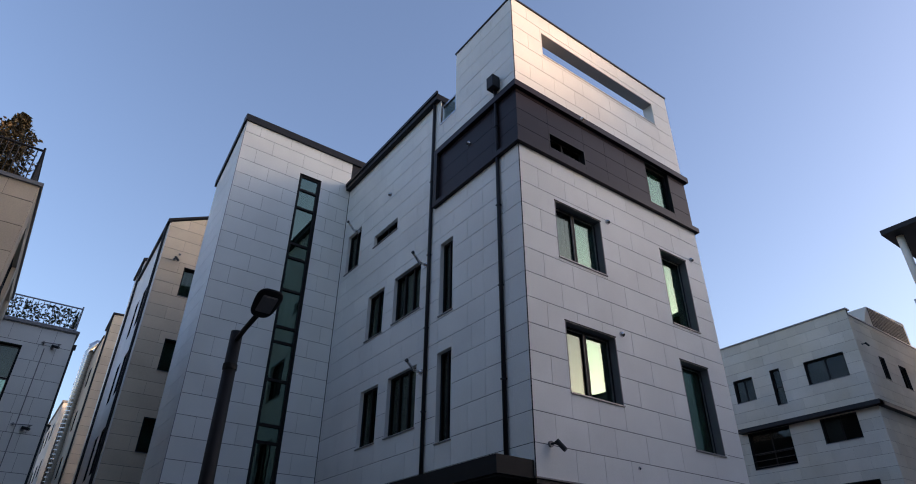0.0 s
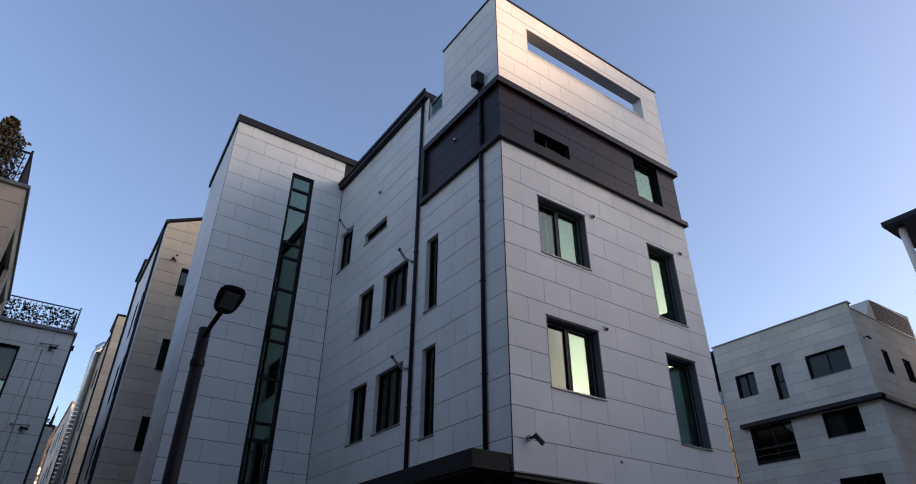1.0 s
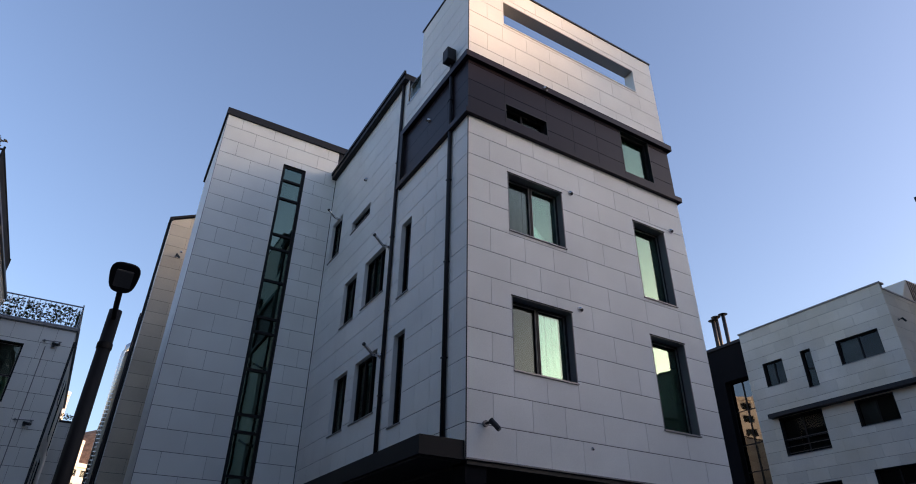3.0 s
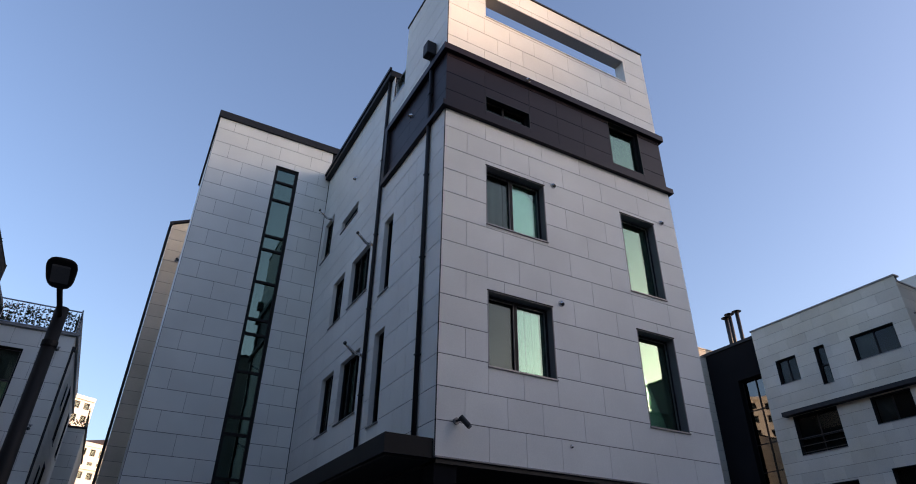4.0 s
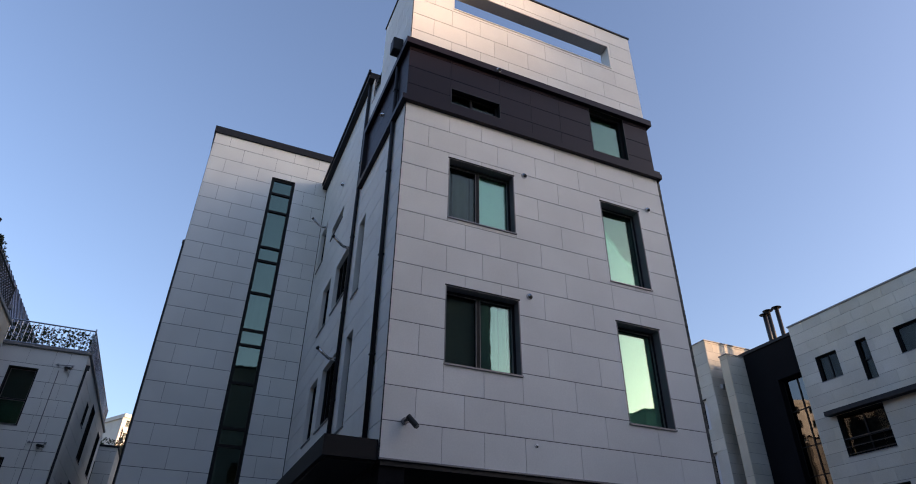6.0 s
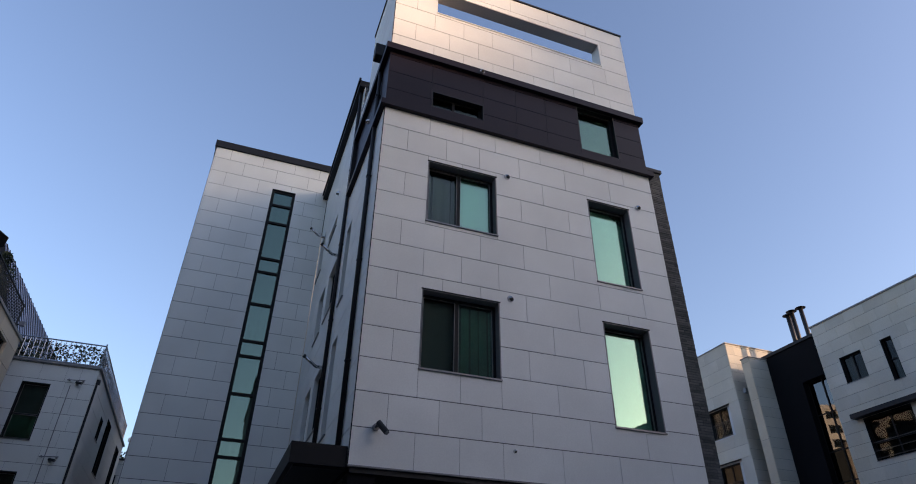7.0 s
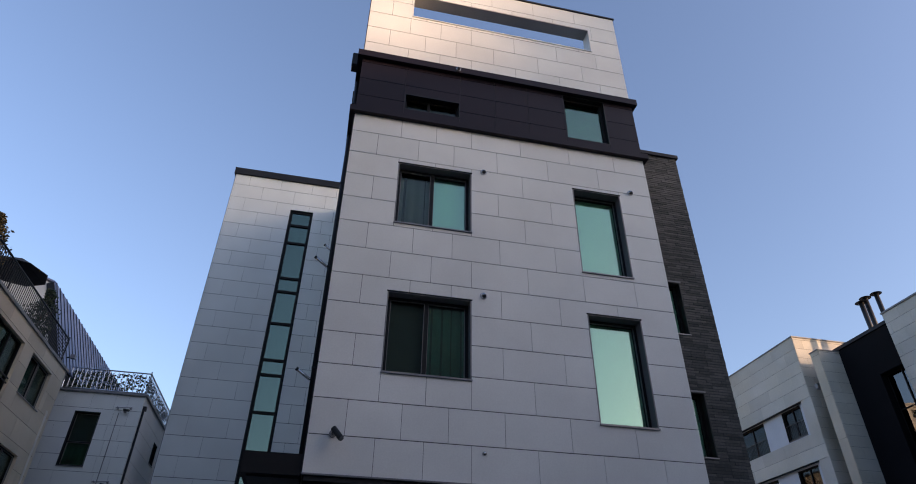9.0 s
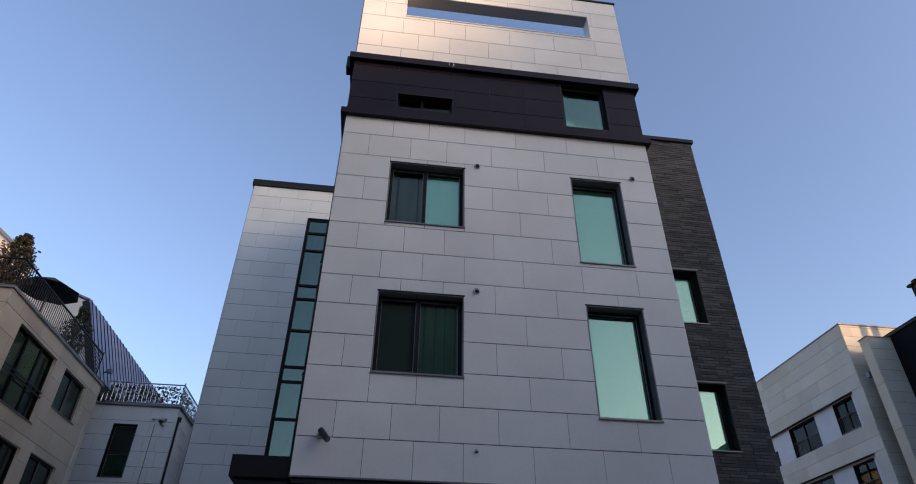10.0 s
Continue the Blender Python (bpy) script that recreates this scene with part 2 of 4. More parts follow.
def outlines(rect, holes):
    """What is left of rect as outlines: an L where a hole takes a corner, a U where it takes part of a side."""
    a, b, c, d = rect
    met = [h for h in holes if h[0] < b - 0.002 and h[1] > a + 0.002 and h[2] < d - 0.002 and h[3] > c + 0.002]
    if len(met) == 1:
        p, q, m, n = met[0]
        left, right, low, high = p > a + 0.002, q < b - 0.002, m > c + 0.002, n < d - 0.002
        if right and low and not left and not high:
            return [[(a, c), (b, c), (b, d), (q, d), (q, m), (a, m)]]
        if left and low and not right and not high:
            return [[(a, c), (b, c), (b, m), (p, m), (p, d), (a, d)]]
        if right and high and not left and not low:
            return [[(a, n), (q, n), (q, c), (b, c), (b, d), (a, d)]]
        if left and high and not right and not low:
            return [[(a, c), (p, c), (p, n), (b, n), (b, d), (a, d)]]
        if left and right and low and not high:
            return [[(a, c), (b, c), (b, d), (q, d), (q, m), (p, m), (p, d), (a, d)]]
        if left and right and high and not low:
            return [[(a, c), (p, c), (p, n), (q, n), (q, c), (b, c), (b, d), (a, d)]]
    return [[(e, g), (f, g), (f, h), (e, h)] for e, f, g, h in cut(rect, holes)]


def clip(poly, a, b):
    """Keeps what lies under the line v = a + b * u."""
    out = []
    for i, p in enumerate(poly):
        q = poly[(i + 1) % len(poly)]
        dp, dq = p[1] - a - b * p[0], q[1] - a - b * q[0]
        if dp <= 0:
            out.append(p)
        if dp * dq < 0:
            s = dp / (dp - dq)
            out.append((p[0] + s * (q[0] - p[0]), p[1] + s * (q[1] - p[1])))
    return out


def clad(thing, plane, u0, u1, v0, v1, holes=(), mat=None, joint=None, seams=((), ()), rows=(3.76, 0.5605), parity=0, slope=None, back=0.25, gap=0.007, name="wall", label="", piece="panel", pieces=True):
    """A wall with its cladding: a body with real openings, and the panels in front, each a piece of its own."""
    mat, joint = mat or PANEL, joint or GROUT
    body = Soup()
    inner = (u0 + 0.03, u1 - 0.03, v0, v1)
    if slope:
        for a, b, c, d in cut(inner, holes):
            poly = clip([(a, c), (b, c), (b, d), (a, d)], *slope)
            if len(poly) > 2:
                body.prism(plane, poly, -back, -0.012)
    else:
        body.pierced(plane, inner, holes, -back, -0.012)
    wall = body.made(name, joint, thing, label)
    z0, h = rows
    joined = Soup()
    k = math.floor((v0 - z0) / h + 1e-6)
    while z0 + k * h < v1 - 0.01:
        lo, hi = max(v0, z0 + k * h), min(v1, z0 + (k + 1) * h)
        us = seams[(k + parity) % 2]
        edges = [u0] + [u for u in us if u0 + 0.03 < u < u1 - 0.03] + [u1]
        for a, b in zip(edges, edges[1:]):
            side = gap * 0.5
            rect = (a + (side if a > u0 else 0), b - (side if b < u1 else 0), lo + (gap if lo > v0 else 0), hi - (gap if hi < v1 else 0))
            for poly in outlines(rect, holes):
                poly = clip(poly, *slope) if slope else poly
                if len(poly) > 2:
                    s = Soup() if pieces else joined
                    s.prism(plane, poly, -0.02, 0.0)
                    if pieces:
                        s.made(piece, mat, wall)
        k += 1
    if not pieces and joined.v:
        ob = joined.made(piece, mat, wall)
        ob["kind"] = "stuff"
    return wall


def even_seams(u0, u1, width, shift=0.5, jog=0.0):
    n = int((u1 - u0) / width) + 2
    r = random.Random(int(u0 * 100) + int(u1 * 10))
    a = [u0 + i * width + r.uniform(-jog, jog) for i in range(1, n)]
    b = [u0 + (i + shift) * width + r.uniform(-jog, jog) for i in range(n)]
    return (a, b)


def folded(plane, u0, u1, v0, v1, w, mat, parent):
    """A curtain hanging in uneven folds."""
    r = random.Random(int(u0 * 100) + int(v0 * 37))
    n = max(8, int((u1 - u0) / 0.03))
    verts, faces, a = [], [], 0.0
    for i in range(n + 1):
        a += r.uniform(0.5, 1.5)
        u, off = u0 + (u1 - u0) * i / n, w + 0.012 * math.sin(a)
        verts += [plane.at(u, v0, off), plane.at(u, v1, off), plane.at(u, v0, off - 0.008), plane.at(u, v1, off - 0.008)]
    for i in range(n):
        k, m = 4 * i, 4 * i + 4
        faces += [(k, m, m + 1, k + 1), (k + 2, k + 3, m + 3, m + 2), (k, k + 2, m + 2, m), (k + 1, m + 1, m + 3, k + 3)]
    return mesh_part("curtain", verts, faces, mat, parent, smooth=True)


def window(thing, plane, rect, depth=0.2, lining=None, splits=(0.5,), panes=None, backs=None, transoms=(), sill=True, bar=0.045, name="window", label="", lift=0.003, rail=None, bars=True, bead=False):
    """A framed window in its opening: lining, frame with bars, panes, what hangs behind them, and a sill."""
    u0, u1, v0, v1 = rect
    lining = lining or REVEAL
    panes, backs = panes or [GLASS], backs or [BLIND]
    s = Soup()
    e = 0.02
    s.pierced(plane, rect, [(u0 + e, u1 - e, v0 + e, v1 - e)], -depth - 0.05, lift)
    u0, u1, v0, v1 = u0 + e, u1 - e, v0 + e, v1 - e
    f = Soup()
    back, front = -depth - 0.05, -depth + 0.02
    cuts = [u0 + bar] + [u0 + (u1 - u0) * t for t in splits] + [u1 - bar]
    levels = [v0 + bar] + list(transoms) + [v1 - bar]
    lights = []
    for i in range(len(cuts) - 1):
        for j in range(len(levels) - 1):
            lights.append((cuts[i] + (bar * 0.6 if i else 0), cuts[i + 1] - (bar * 0.6 if i < len(cuts) - 2 else 0), levels[j] + (bar * 0.5 if j else 0), levels[j + 1] - (bar * 0.5 if j < len(levels) - 2 else 0)))
    f.pierced(plane, (u0, u1, v0, v1), lights, back, front)
    win = f.made(name, FRAME, thing, label)
    if bead:
        for a, b, c, d in lights:
            Soup().pierced(plane, (a, b, c, d), [(a + 0.007, b - 0.007, c + 0.007, d - 0.007)], front - 0.03, front + 0.006).made("bead", SILL, win)
    s.made("reveal", lining, win)
    n = 0
    for i, (a, b) in enumerate(zip(cuts, cuts[1:])):
        for c, d in zip(levels, levels[1:]):
            Soup().slab(plane, a, b, c, d, -depth - 0.035, -depth - 0.025 + 0.012 * (i % 2)).made("pane", panes[n % len(panes)], win)
            back_mat = backs[n % len(backs)]
            if back_mat in (CURTAIN, TEAL_CURTAIN):
                folded(plane, a - 0.01, b + 0.01, c - 0.01, d + 0.01, -depth - 0.13, back_mat, win)
            else:
                # Flat sheet: a blind, a screen, or the painted dark of a room.
                Soup().slab(plane, a - 0.01, b + 0.01, c - 0.01, d + 0.01, -depth - 0.11, -depth - 0.09).made("blind", back_mat, win)
            n += 1
    if sill:
        Soup().slab(plane, rect[0] - 0.008, rect[1] + 0.008, rect[2] - 0.022, rect[2] + 0.004, -0.05, 0.03).made("sill", SILL, win)
    if rail:
        r = Soup()
        for v in rail:
            r.slab(plane, rect[0], rect[1], v, v + 0.03, -0.06, -0.03)
        k = int((rect[1] - rect[0]) / 0.12)
        for i in range(1, k if bars else 0):
            u = rect[0] + (rect[1] - rect[0]) * i / k
            r.slab(plane, u - 0.008, u + 0.008, rail[0], rail[-1], -0.05, -0.035)
        r.made("guard_rail", BLACK, win)
    return win


def thing(name, label, category, group="", kind="", at=(0, 0, 0)):
    ob = new(name)
    ob.empty_display_size = 0.3
    return tagged(ob, label, category, group, kind)


# ---- ground ----
tagged(Soup().box(-600, 700, -600, 900, -0.6, -0.16).made("ground", GROUND), "bare ground round the houses", "ground", kind="structure")
tagged(Soup().box(-300, 400, -7.5, 4.6, -0.3, 0.0).made("road", ASPHALT), "grey asphalt street before the building", "road", kind="structure")
tagged(Soup().box(18.5, 27.5, 4.6, 120, -0.3, 0.0).made("road", ASPHALT), "grey asphalt side street", "road", kind="structure")
tagged(Soup().box(-60, 18.4, 4.6, 120, -0.3, 0.13).made("pavement", PAVING), "pale paved ground round the buildings", "pavement", kind="structure")
tagged(Soup().box(27.6, 120, 4.6, 120, -0.3, 0.13).made("pavement", PAVING), "pale paved ground beside the street", "pavement", kind="structure")
tagged(Soup().box(-60, 120, -40, -7.6, -0.3, 0.13).made("pavement", PAVING), "pale paving across the street", "pavement", kind="structure")

# ---- main building ----
FRONT, LEFT, TOWER, TOWER_L = south(8.27), west(7.46), south(17.25), west(3.46)
Z0, H = 3.76, 0.5605
main = thing("apartment_building", "pale grey panel-clad apartment building with dark band and stair tower", "building")
FA, FB = (8.0, 8.84, 9.58, 10.5, 11.61, 12.75), (8.46, 9.2, 9.95, 11.03, 12.13, 13.18)
wA, wB = (8.46, 9.95, 8.34, 9.8), (8.46, 9.95, 5.38, 6.86)
wC, wD = (12.13, 13.19, 7.78, 9.82), (12.13, 13.19, 4.83, 6.87)
clad(main, FRONT, 7.46, 13.92, Z0, 10.98, (wA, wB, wC, wD), seams=(FB, FA), name="front_wall", label="pale grey panel cladding with dark joints")
opening = (8.5, 13.1, 14.5, 15.36)
clad(main, FRONT, 7.46, 13.89, 12.7, 16.03, (opening,), seams=(FB, FA), back=0.3, name="parapet_wall", label="tall pale roof parapet with a long slot")
for z0, z1 in ((3.76, 10.96), (12.86, 16.03)):
    Soup().box(7.452, 7.468, 8.262, 8.278, z0, z1).made("corner_bead", CHARCOAL, main)
Soup().box(3.452, 3.468, 17.242, 17.258, 0.4, 16.0).made("corner_bead", SILL, main)
# slot lining
s = Soup()
Soup().slab(FRONT, 8.505, 13.095, 15.34, 15.37, -0.32, 0.004).made("slot_soffit", SOFFIT, main)
s.slab(FRONT, 8.49, 13.11, 14.49, 14.515, -0.32, 0.02)
s.slab(FRONT, 8.485, 8.505, 14.5, 15.36, -0.32, 0.003).slab(FRONT, 13.095, 13.115, 14.5, 15.36, -0.32, 0.003)
s.made("slot_lining", PANEL, main)
# left side
LA, LB = (8.76, 9.59, 10.2, 11.35, 12.18, 12.95, 14.0, 14.97, 15.9, 16.7), (9.1, 9.6, 10.05, 10.76, 11.35, 12.53, 13.54, 14.5, 15.24, 16.3)
left_wins = [((15.93, 16.9, 11.2, 12.68), 1), ((13.58, 15.0, 11.36, 11.78), 2), ((14.06, 15.03, 8.3, 9.7), 1), ((12.18, 13.55, 8.32, 9.7), 2), ((10.77, 11.34, 7.76, 9.75), 3),
             ((14.0, 14.97, 5.36, 6.87), 1), ((12.18, 13.55, 5.36, 6.87), 2), ((10.77, 11.36, 4.84, 6.87), 3)]
clad(main, LEFT, 8.292, 17.25, Z0, 13.8, [w for w, _ in left_wins] + [(8.2, 11.5, 10.98, 12.7)], seams=(LA, LB), name="side_wall", label="pale grey panel cladding in shade")
clad(main, LEFT, 11.5, 17.25, 13.8, 14.76, seams=(LA, LB), name="upper_side_wall")
clad(main, LEFT, 8.292, 10.75, 13.8, 16.03, seams=(LA, LB), back=0.35, name="parapet_return")
clad(main, south(10.75 + 0.4), 7.86, 8.4, 13.8, 14.2, name="terrace_wall")
for rect, kind in left_wins:
    if kind == 3:
        window(main, LEFT, rect, 0.13, PANEL, (0.5,), [DARK_GLASS, DARK_GLASS], [CURTAIN, SCREEN])
    elif kind == 2 and rect[3] - rect[2] > 1:
        window(main, LEFT, rect, 0.12, PANEL, (0.36, 0.68), [DARK_GLASS, DARK_GLASS, DARK_GLASS], [SCREEN, SCREEN, CURTAIN])
    else:
        window(main, LEFT, rect, 0.12, PANEL, (0.5,), [DARK_GLASS], [ROOM_SHADE, SCREEN])
# Reveals are darker than the panels: jamb shade is in their colour.
window(main, FRONT, wA, 0.19, REVEAL, (0.48,), [DARK_GLASS, GLASS], [CURTAIN, BLIND], bar=0.06, bead=True)
window(main, FRONT, wB, 0.19, REVEAL, (0.48,), [DARK_GLASS, GLASS], [SCREEN, TEAL_CURTAIN], bar=0.06, bead=True)
window(main, FRONT, wC, 0.21, REVEAL, (), [GLASS], [BLIND], bar=0.055, bead=True)
window(main, FRONT, wD, 0.21, REVEAL, (), [GLASS], [BLIND], bar=0.055, bead=True)
for rect in (wA, wB, wC, wD):
    u0, u1, v0, v1 = rect
    Soup().slab(FRONT, u0 - 0.012, u1 + 0.012, v1 - 0.006, v1 + 0.016, -0.02, 0.016).made("head_trim", CHARCOAL, main)
# dark band
b1, b2 = (8.47, 9.69, 11.33, 11.8), (12.15, 13.19, 11.3, 12.67)
clad(main, FRONT, 7.46, 13.92, 10.98, 12.7, (b1, b2), mat=BAND, joint=BAND_JOINT, seams=((8.46, 9.69, 10.5, 11.28, 12.15, 13.19),) * 2, rows=(11.02, 0.52), name="band_wall", label="dark plum metal panels")
clad(main, LEFT, 8.292, 11.5, 10.98, 12.7, (), mat=BAND, joint=BAND_JOINT, seams=((9.2, 10.2),) * 2, rows=(11.02, 0.52), gap=0.004, name="band_side", label="dark plum metal panels")
window(main, FRONT, b1, 0.16, BLACK, (0.45,), [DARK_GLASS], [ROOM_SHADE, CURTAIN], sill=False)
window(main, FRONT, b2, 0.12, BLACK, (), [GLASS], [BLIND], sill=False, bar=0.06)
for name, z0, z1 in (("lower_moulding", 10.96, 11.1), ("upper_moulding", 12.68, 12.86)):
    s = Soup()
    s.box(7.35, 14.02, 8.165, 8.3, z0, z1).box(7.35, 7.49, 8.3, 11.62, z0, z1).box(13.85, 14.02, 8.3, 10.5, z0, z1)
    s.made(name, BAND, main)
Soup().box(7.355, 7.49, 11.46, 11.615, 11.1, 12.68).made("band_end", CHARCOAL, main)
# copings
s = Soup()
s.box(7.43, 13.92, 8.24, 8.7, 16.03, 16.08).box(7.43, 7.86, 8.7, 10.78, 16.03, 16.08)
s.made("coping", CHARCOAL, main)
s = Soup()
s.box(13.5, 13.89, 8.67, 10.4, 12.7, 14.7)
s.made("parapet_return", PANEL, main)
# eave, gutter and roof
s = Soup()
s.box(7.3, 7.48, 11.5, 17.24, 14.76, 14.98).box(7.48, 9.6, 11.5, 11.62, 14.76, 14.98).box(7.26, 7.32, 11.46, 17.24, 14.92, 15.03)
s.made("gutter", CHARCOAL, main)
Soup().box(7.48, 13.9, 11.62, 19.5, 14.7, 14.96).made("roof", CHARCOAL, main)
# Solid fill whose dark colour stands in for unlit rooms.
Soup().box(7.7, 13.8, 8.6, 19.4, 3.8, 12.6).made("core", ROOM_SHADE, main)
Soup().box(7.75, 13.8, 11.62, 19.4, 12.6, 14.7).made("core", ROOM_SHADE, main)
clad(main, east(13.92), 8.292, 19.5, Z0, 12.7, seams=even_seams(8.3, 19.5, 1.1), name="far_wall", pieces=False)
# small glazed screen beside the parapet
s = Soup()
for y in (10.8, 11.42):
    s.box(7.5, 7.54, y, y + 0.04, 13.8, 14.5)
s.box(7.49, 7.55, 10.78, 11.48, 14.46, 14.52).box(7.44, 7.6, 10.76, 11.5, 13.8, 13.84)
screen = s.made("terrace_screen", STEEL, main)
Soup().box(7.515, 7.525, 10.84, 11.42, 13.84, 14.46).made("pane", DARK_GLASS, screen)
# stair tower
TA, TB = (3.98, 5.08, 6.18, 7.05), (4.49, 5.6, 6.7)
strip = (5.56, 6.35, 3.2, 14.76)
clad(main, TOWER, 3.46, 7.44, 0.4, 16.0, (strip,), seams=(TB, TA), rows=(3.893, 0.5558), name="tower_front", label="pale grey panel cladding")
clad(main, TOWER_L, 17.272, 19.6, 0.4, 16.0, seams=((18.3, 19.2), (17.8, 18.8)), slope=(16.0 + 0.55 * 17.25, -0.55), rows=(3.893, 0.5558), name="tower_side", label="pale grey panel cladding in shade")
window(main, TOWER, strip, 0.07, FRAME, (), [STAIR_GLASS], [ROOM_SHADE, ROOM_SHADE, ROOM_SHADE, CURTAIN], transoms=(4.0, 4.6, 5.75, 6.22, 7.5, 8.65, 9.13, 10.36, 11.51, 12.02, 13.42, 14.15), sill=False, bar=0.075, name="stair_window", label="tall stair window strip of teal glass")
s = Soup()
s.box(3.4, 8.2, 17.18, 17.5, 16.0, 16.26)
s.prism(TOWER_L, [(17.5, 15.86), (19.68, 14.66), (19.68, 14.92), (17.5, 16.12)], -0.3, 0.06)
s.made("tower_coping", CHARCOAL, main)
clad(main, TOWER, 7.46, 8.2, 14.98, 16.0, mat=CHARCOAL, joint=BLACK, seams=((7.8,),) * 2, rows=(14.98, 1.1), name="tower_metal_side", label="dark metal sheet above the roof")
Soup().box(3.75, 7.4, 17.6, 19.55, 0.2, 14.6).made("core", ROOM_SHADE, main)
Soup().box(7.44, 7.5, 17.5, 19.5, 14.9, 15.2).made("core", CHARCOAL, main)
# rainwater pipes
for y, top in ((11.76, 14.8), (8.97, 13.15)):
    s = Soup().tube([(7.41, y, 4.0), (7.41, y, top)], 0.045, 12)
    pipe = s.made("downpipe", CHARCOAL, main, "dark metal rainwater pipe", True)
    for z in (5.6, 7.6, 9.6, 11.9):
        if z < top:
            Soup().box(7.36, 7.46, y - 0.048, y + 0.048, z, z + 0.025).made("bracket", CHARCOAL, pipe)
bm = bmesh.new()
bmesh.ops.create_cube(bm, size=1, matrix=Matrix.Translation((7.33, 8.95, 13.29)) @ Matrix.Diagonal((0.24, 0.26, 0.4, 1)))
bmesh.ops.bevel(bm, geom=bm.edges[:], offset=0.015, segments=1, affect="EDGES")
part("rainwater_head", bm, CHARCOAL, main)
# awning over the side entrance
s = Soup()
s.box(6.63, 7.45, 8.3, 16.6, 3.72, 4.02)
awn = s.made("awning", AWNING, main, "black flat metal awning")
Soup().box(6.7, 7.44, 8.38, 16.5, 3.69, 3.725).made("awning_soffit", BLACK, awn)
# ground floor, set back
s = Soup().slab(FRONT, 7.5, 13.92, 3.66, 3.74, -3.0, -0.03)
s.made("soffit", BLACK, main)
Soup().slab(FRONT, 7.46, 13.92, 3.735, 3.758, -0.06, 0.015).made("drip_trim", SILL, main)
# Near-black wall and columns: the recess's shade is put into their colour.
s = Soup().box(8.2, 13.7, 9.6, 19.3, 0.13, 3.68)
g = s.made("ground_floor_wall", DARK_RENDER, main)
for x in (8.6, 10.2, 11.8):
    Soup().box(x, x + 1.3, 9.57, 9.6, 0.4, 3.0).made("shop_pane", DARK_GLASS, g)
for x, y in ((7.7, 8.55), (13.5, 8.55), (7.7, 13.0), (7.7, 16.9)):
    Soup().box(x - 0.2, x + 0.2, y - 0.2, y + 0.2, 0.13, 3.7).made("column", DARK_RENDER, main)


# ---- fittings on the walls ----
def vent(plane, u, v, r=0.06):
    """A round hooded wall vent of polished steel."""
    t = thing("wall_vent", "small round polished steel wall vent on pale cladding", "vent", "wall vents")
    bm = bmesh.new()
    bmesh.ops.create_cone(bm, cap_ends=True, segments=20, radius1=r * 1.15, radius2=r * 1.05, depth=0.025)
    flange = part("flange", bm, STEEL, t, smooth=False)
    bm = bmesh.new()
    bmesh.ops.create_uvsphere(bm, u_segments=20, v_segments=12, radius=r)
    bmesh.ops.delete(bm, geom=[p for p in bm.verts if p.co.z < -0.005], context="VERTS")
    hood = part("hood", bm, STEEL, t, smooth=True)
    bm = bmesh.new()
    bmesh.ops.create_circle(bm, cap_ends=True, segments=16, radius=r * 0.6)
    mouth = part("mouth", bm, BLACK, t)
    mouth.matrix_basis = pose(0, -r * 0.55, r * 0.86, 35)
    t.matrix_basis = Matrix.Translation(plane.at(u, v, 0.012)) @ plane.n.to_track_quat("Z", "Y").to_matrix().to_4x4()
    return t


vent(FRONT, 10.2, 9.88)
vent(FRONT, 10.17, 6.98)
vent(FRONT, 13.45, 9.94)
vent(south(8.165), 9.62, 12.76)
vent(LEFT, 14.15, 12.88)
vent(LEFT, 10.13, 12.2)
vent(FRONT, 10.15, 4.21, 0.03)


def cctv(plane, u, v, turn=0.0):
    """A bullet camera on a short arm."""
    t = thing("security_camera", "small dark bullet security camera on a wall arm", "camera", "security cameras")
    s = Soup().tube([(0, 0, 0), (0, 0, 0.04)], 0.055, 14)
    s.made("base", SILL, t)
    Soup().tube([(0, 0, 0.03), (0, 0, 0.12), (0.03, -0.02, 0.16)], 0.022, 8).made("arm", CHARCOAL, t, smooth=True)
    body = Soup().tube([(0.0, 0.04, 0.16), (0.12, -0.12, 0.24)], 0.045, 12).made("body", BLACK, t)
    Soup().tube([(0.118, -0.118, 0.238), (0.13, -0.134, 0.247)], 0.035, 12).made("lens", LENS, body)
    t.matrix_basis = Matrix.Translation(plane.at(u, v)) @ plane.n.to_track_quat("Z", "Y").to_matrix().to_4x4() @ pose(0, 0, 0, 0, 0, turn)
    return t


cctv(FRONT, 7.83, 4.33)


def flue(x, y, z):
    """A bent steel boiler flue."""
    t = thing("boiler_flue", "bent stainless steel boiler flue pipe on the side wall", "flue", "boiler flues")
    Soup().tube([(x, y, z), (x - 0.2, y, z + 0.0), (x - 0.24, y - 0.01, z + 0.02), (x - 0.5, y - 0.12, z + 0.16)], 0.035, 12).made("pipe", STEEL, t, smooth=True)
    Soup().tube([(x, y, z), (x - 0.02, y, z)], 0.075, 14).made("collar", STEEL, t)
    Soup().tube([(x - 0.47, y - 0.108, z + 0.145), (x - 0.505, y - 0.122, z + 0.163)], 0.042, 12).made("end_ring", BLACK, t)


flue(7.46, 16.1, 12.5)
flue(7.46, 11.95, 9.42)
flue(7.46, 11.97, 6.58)

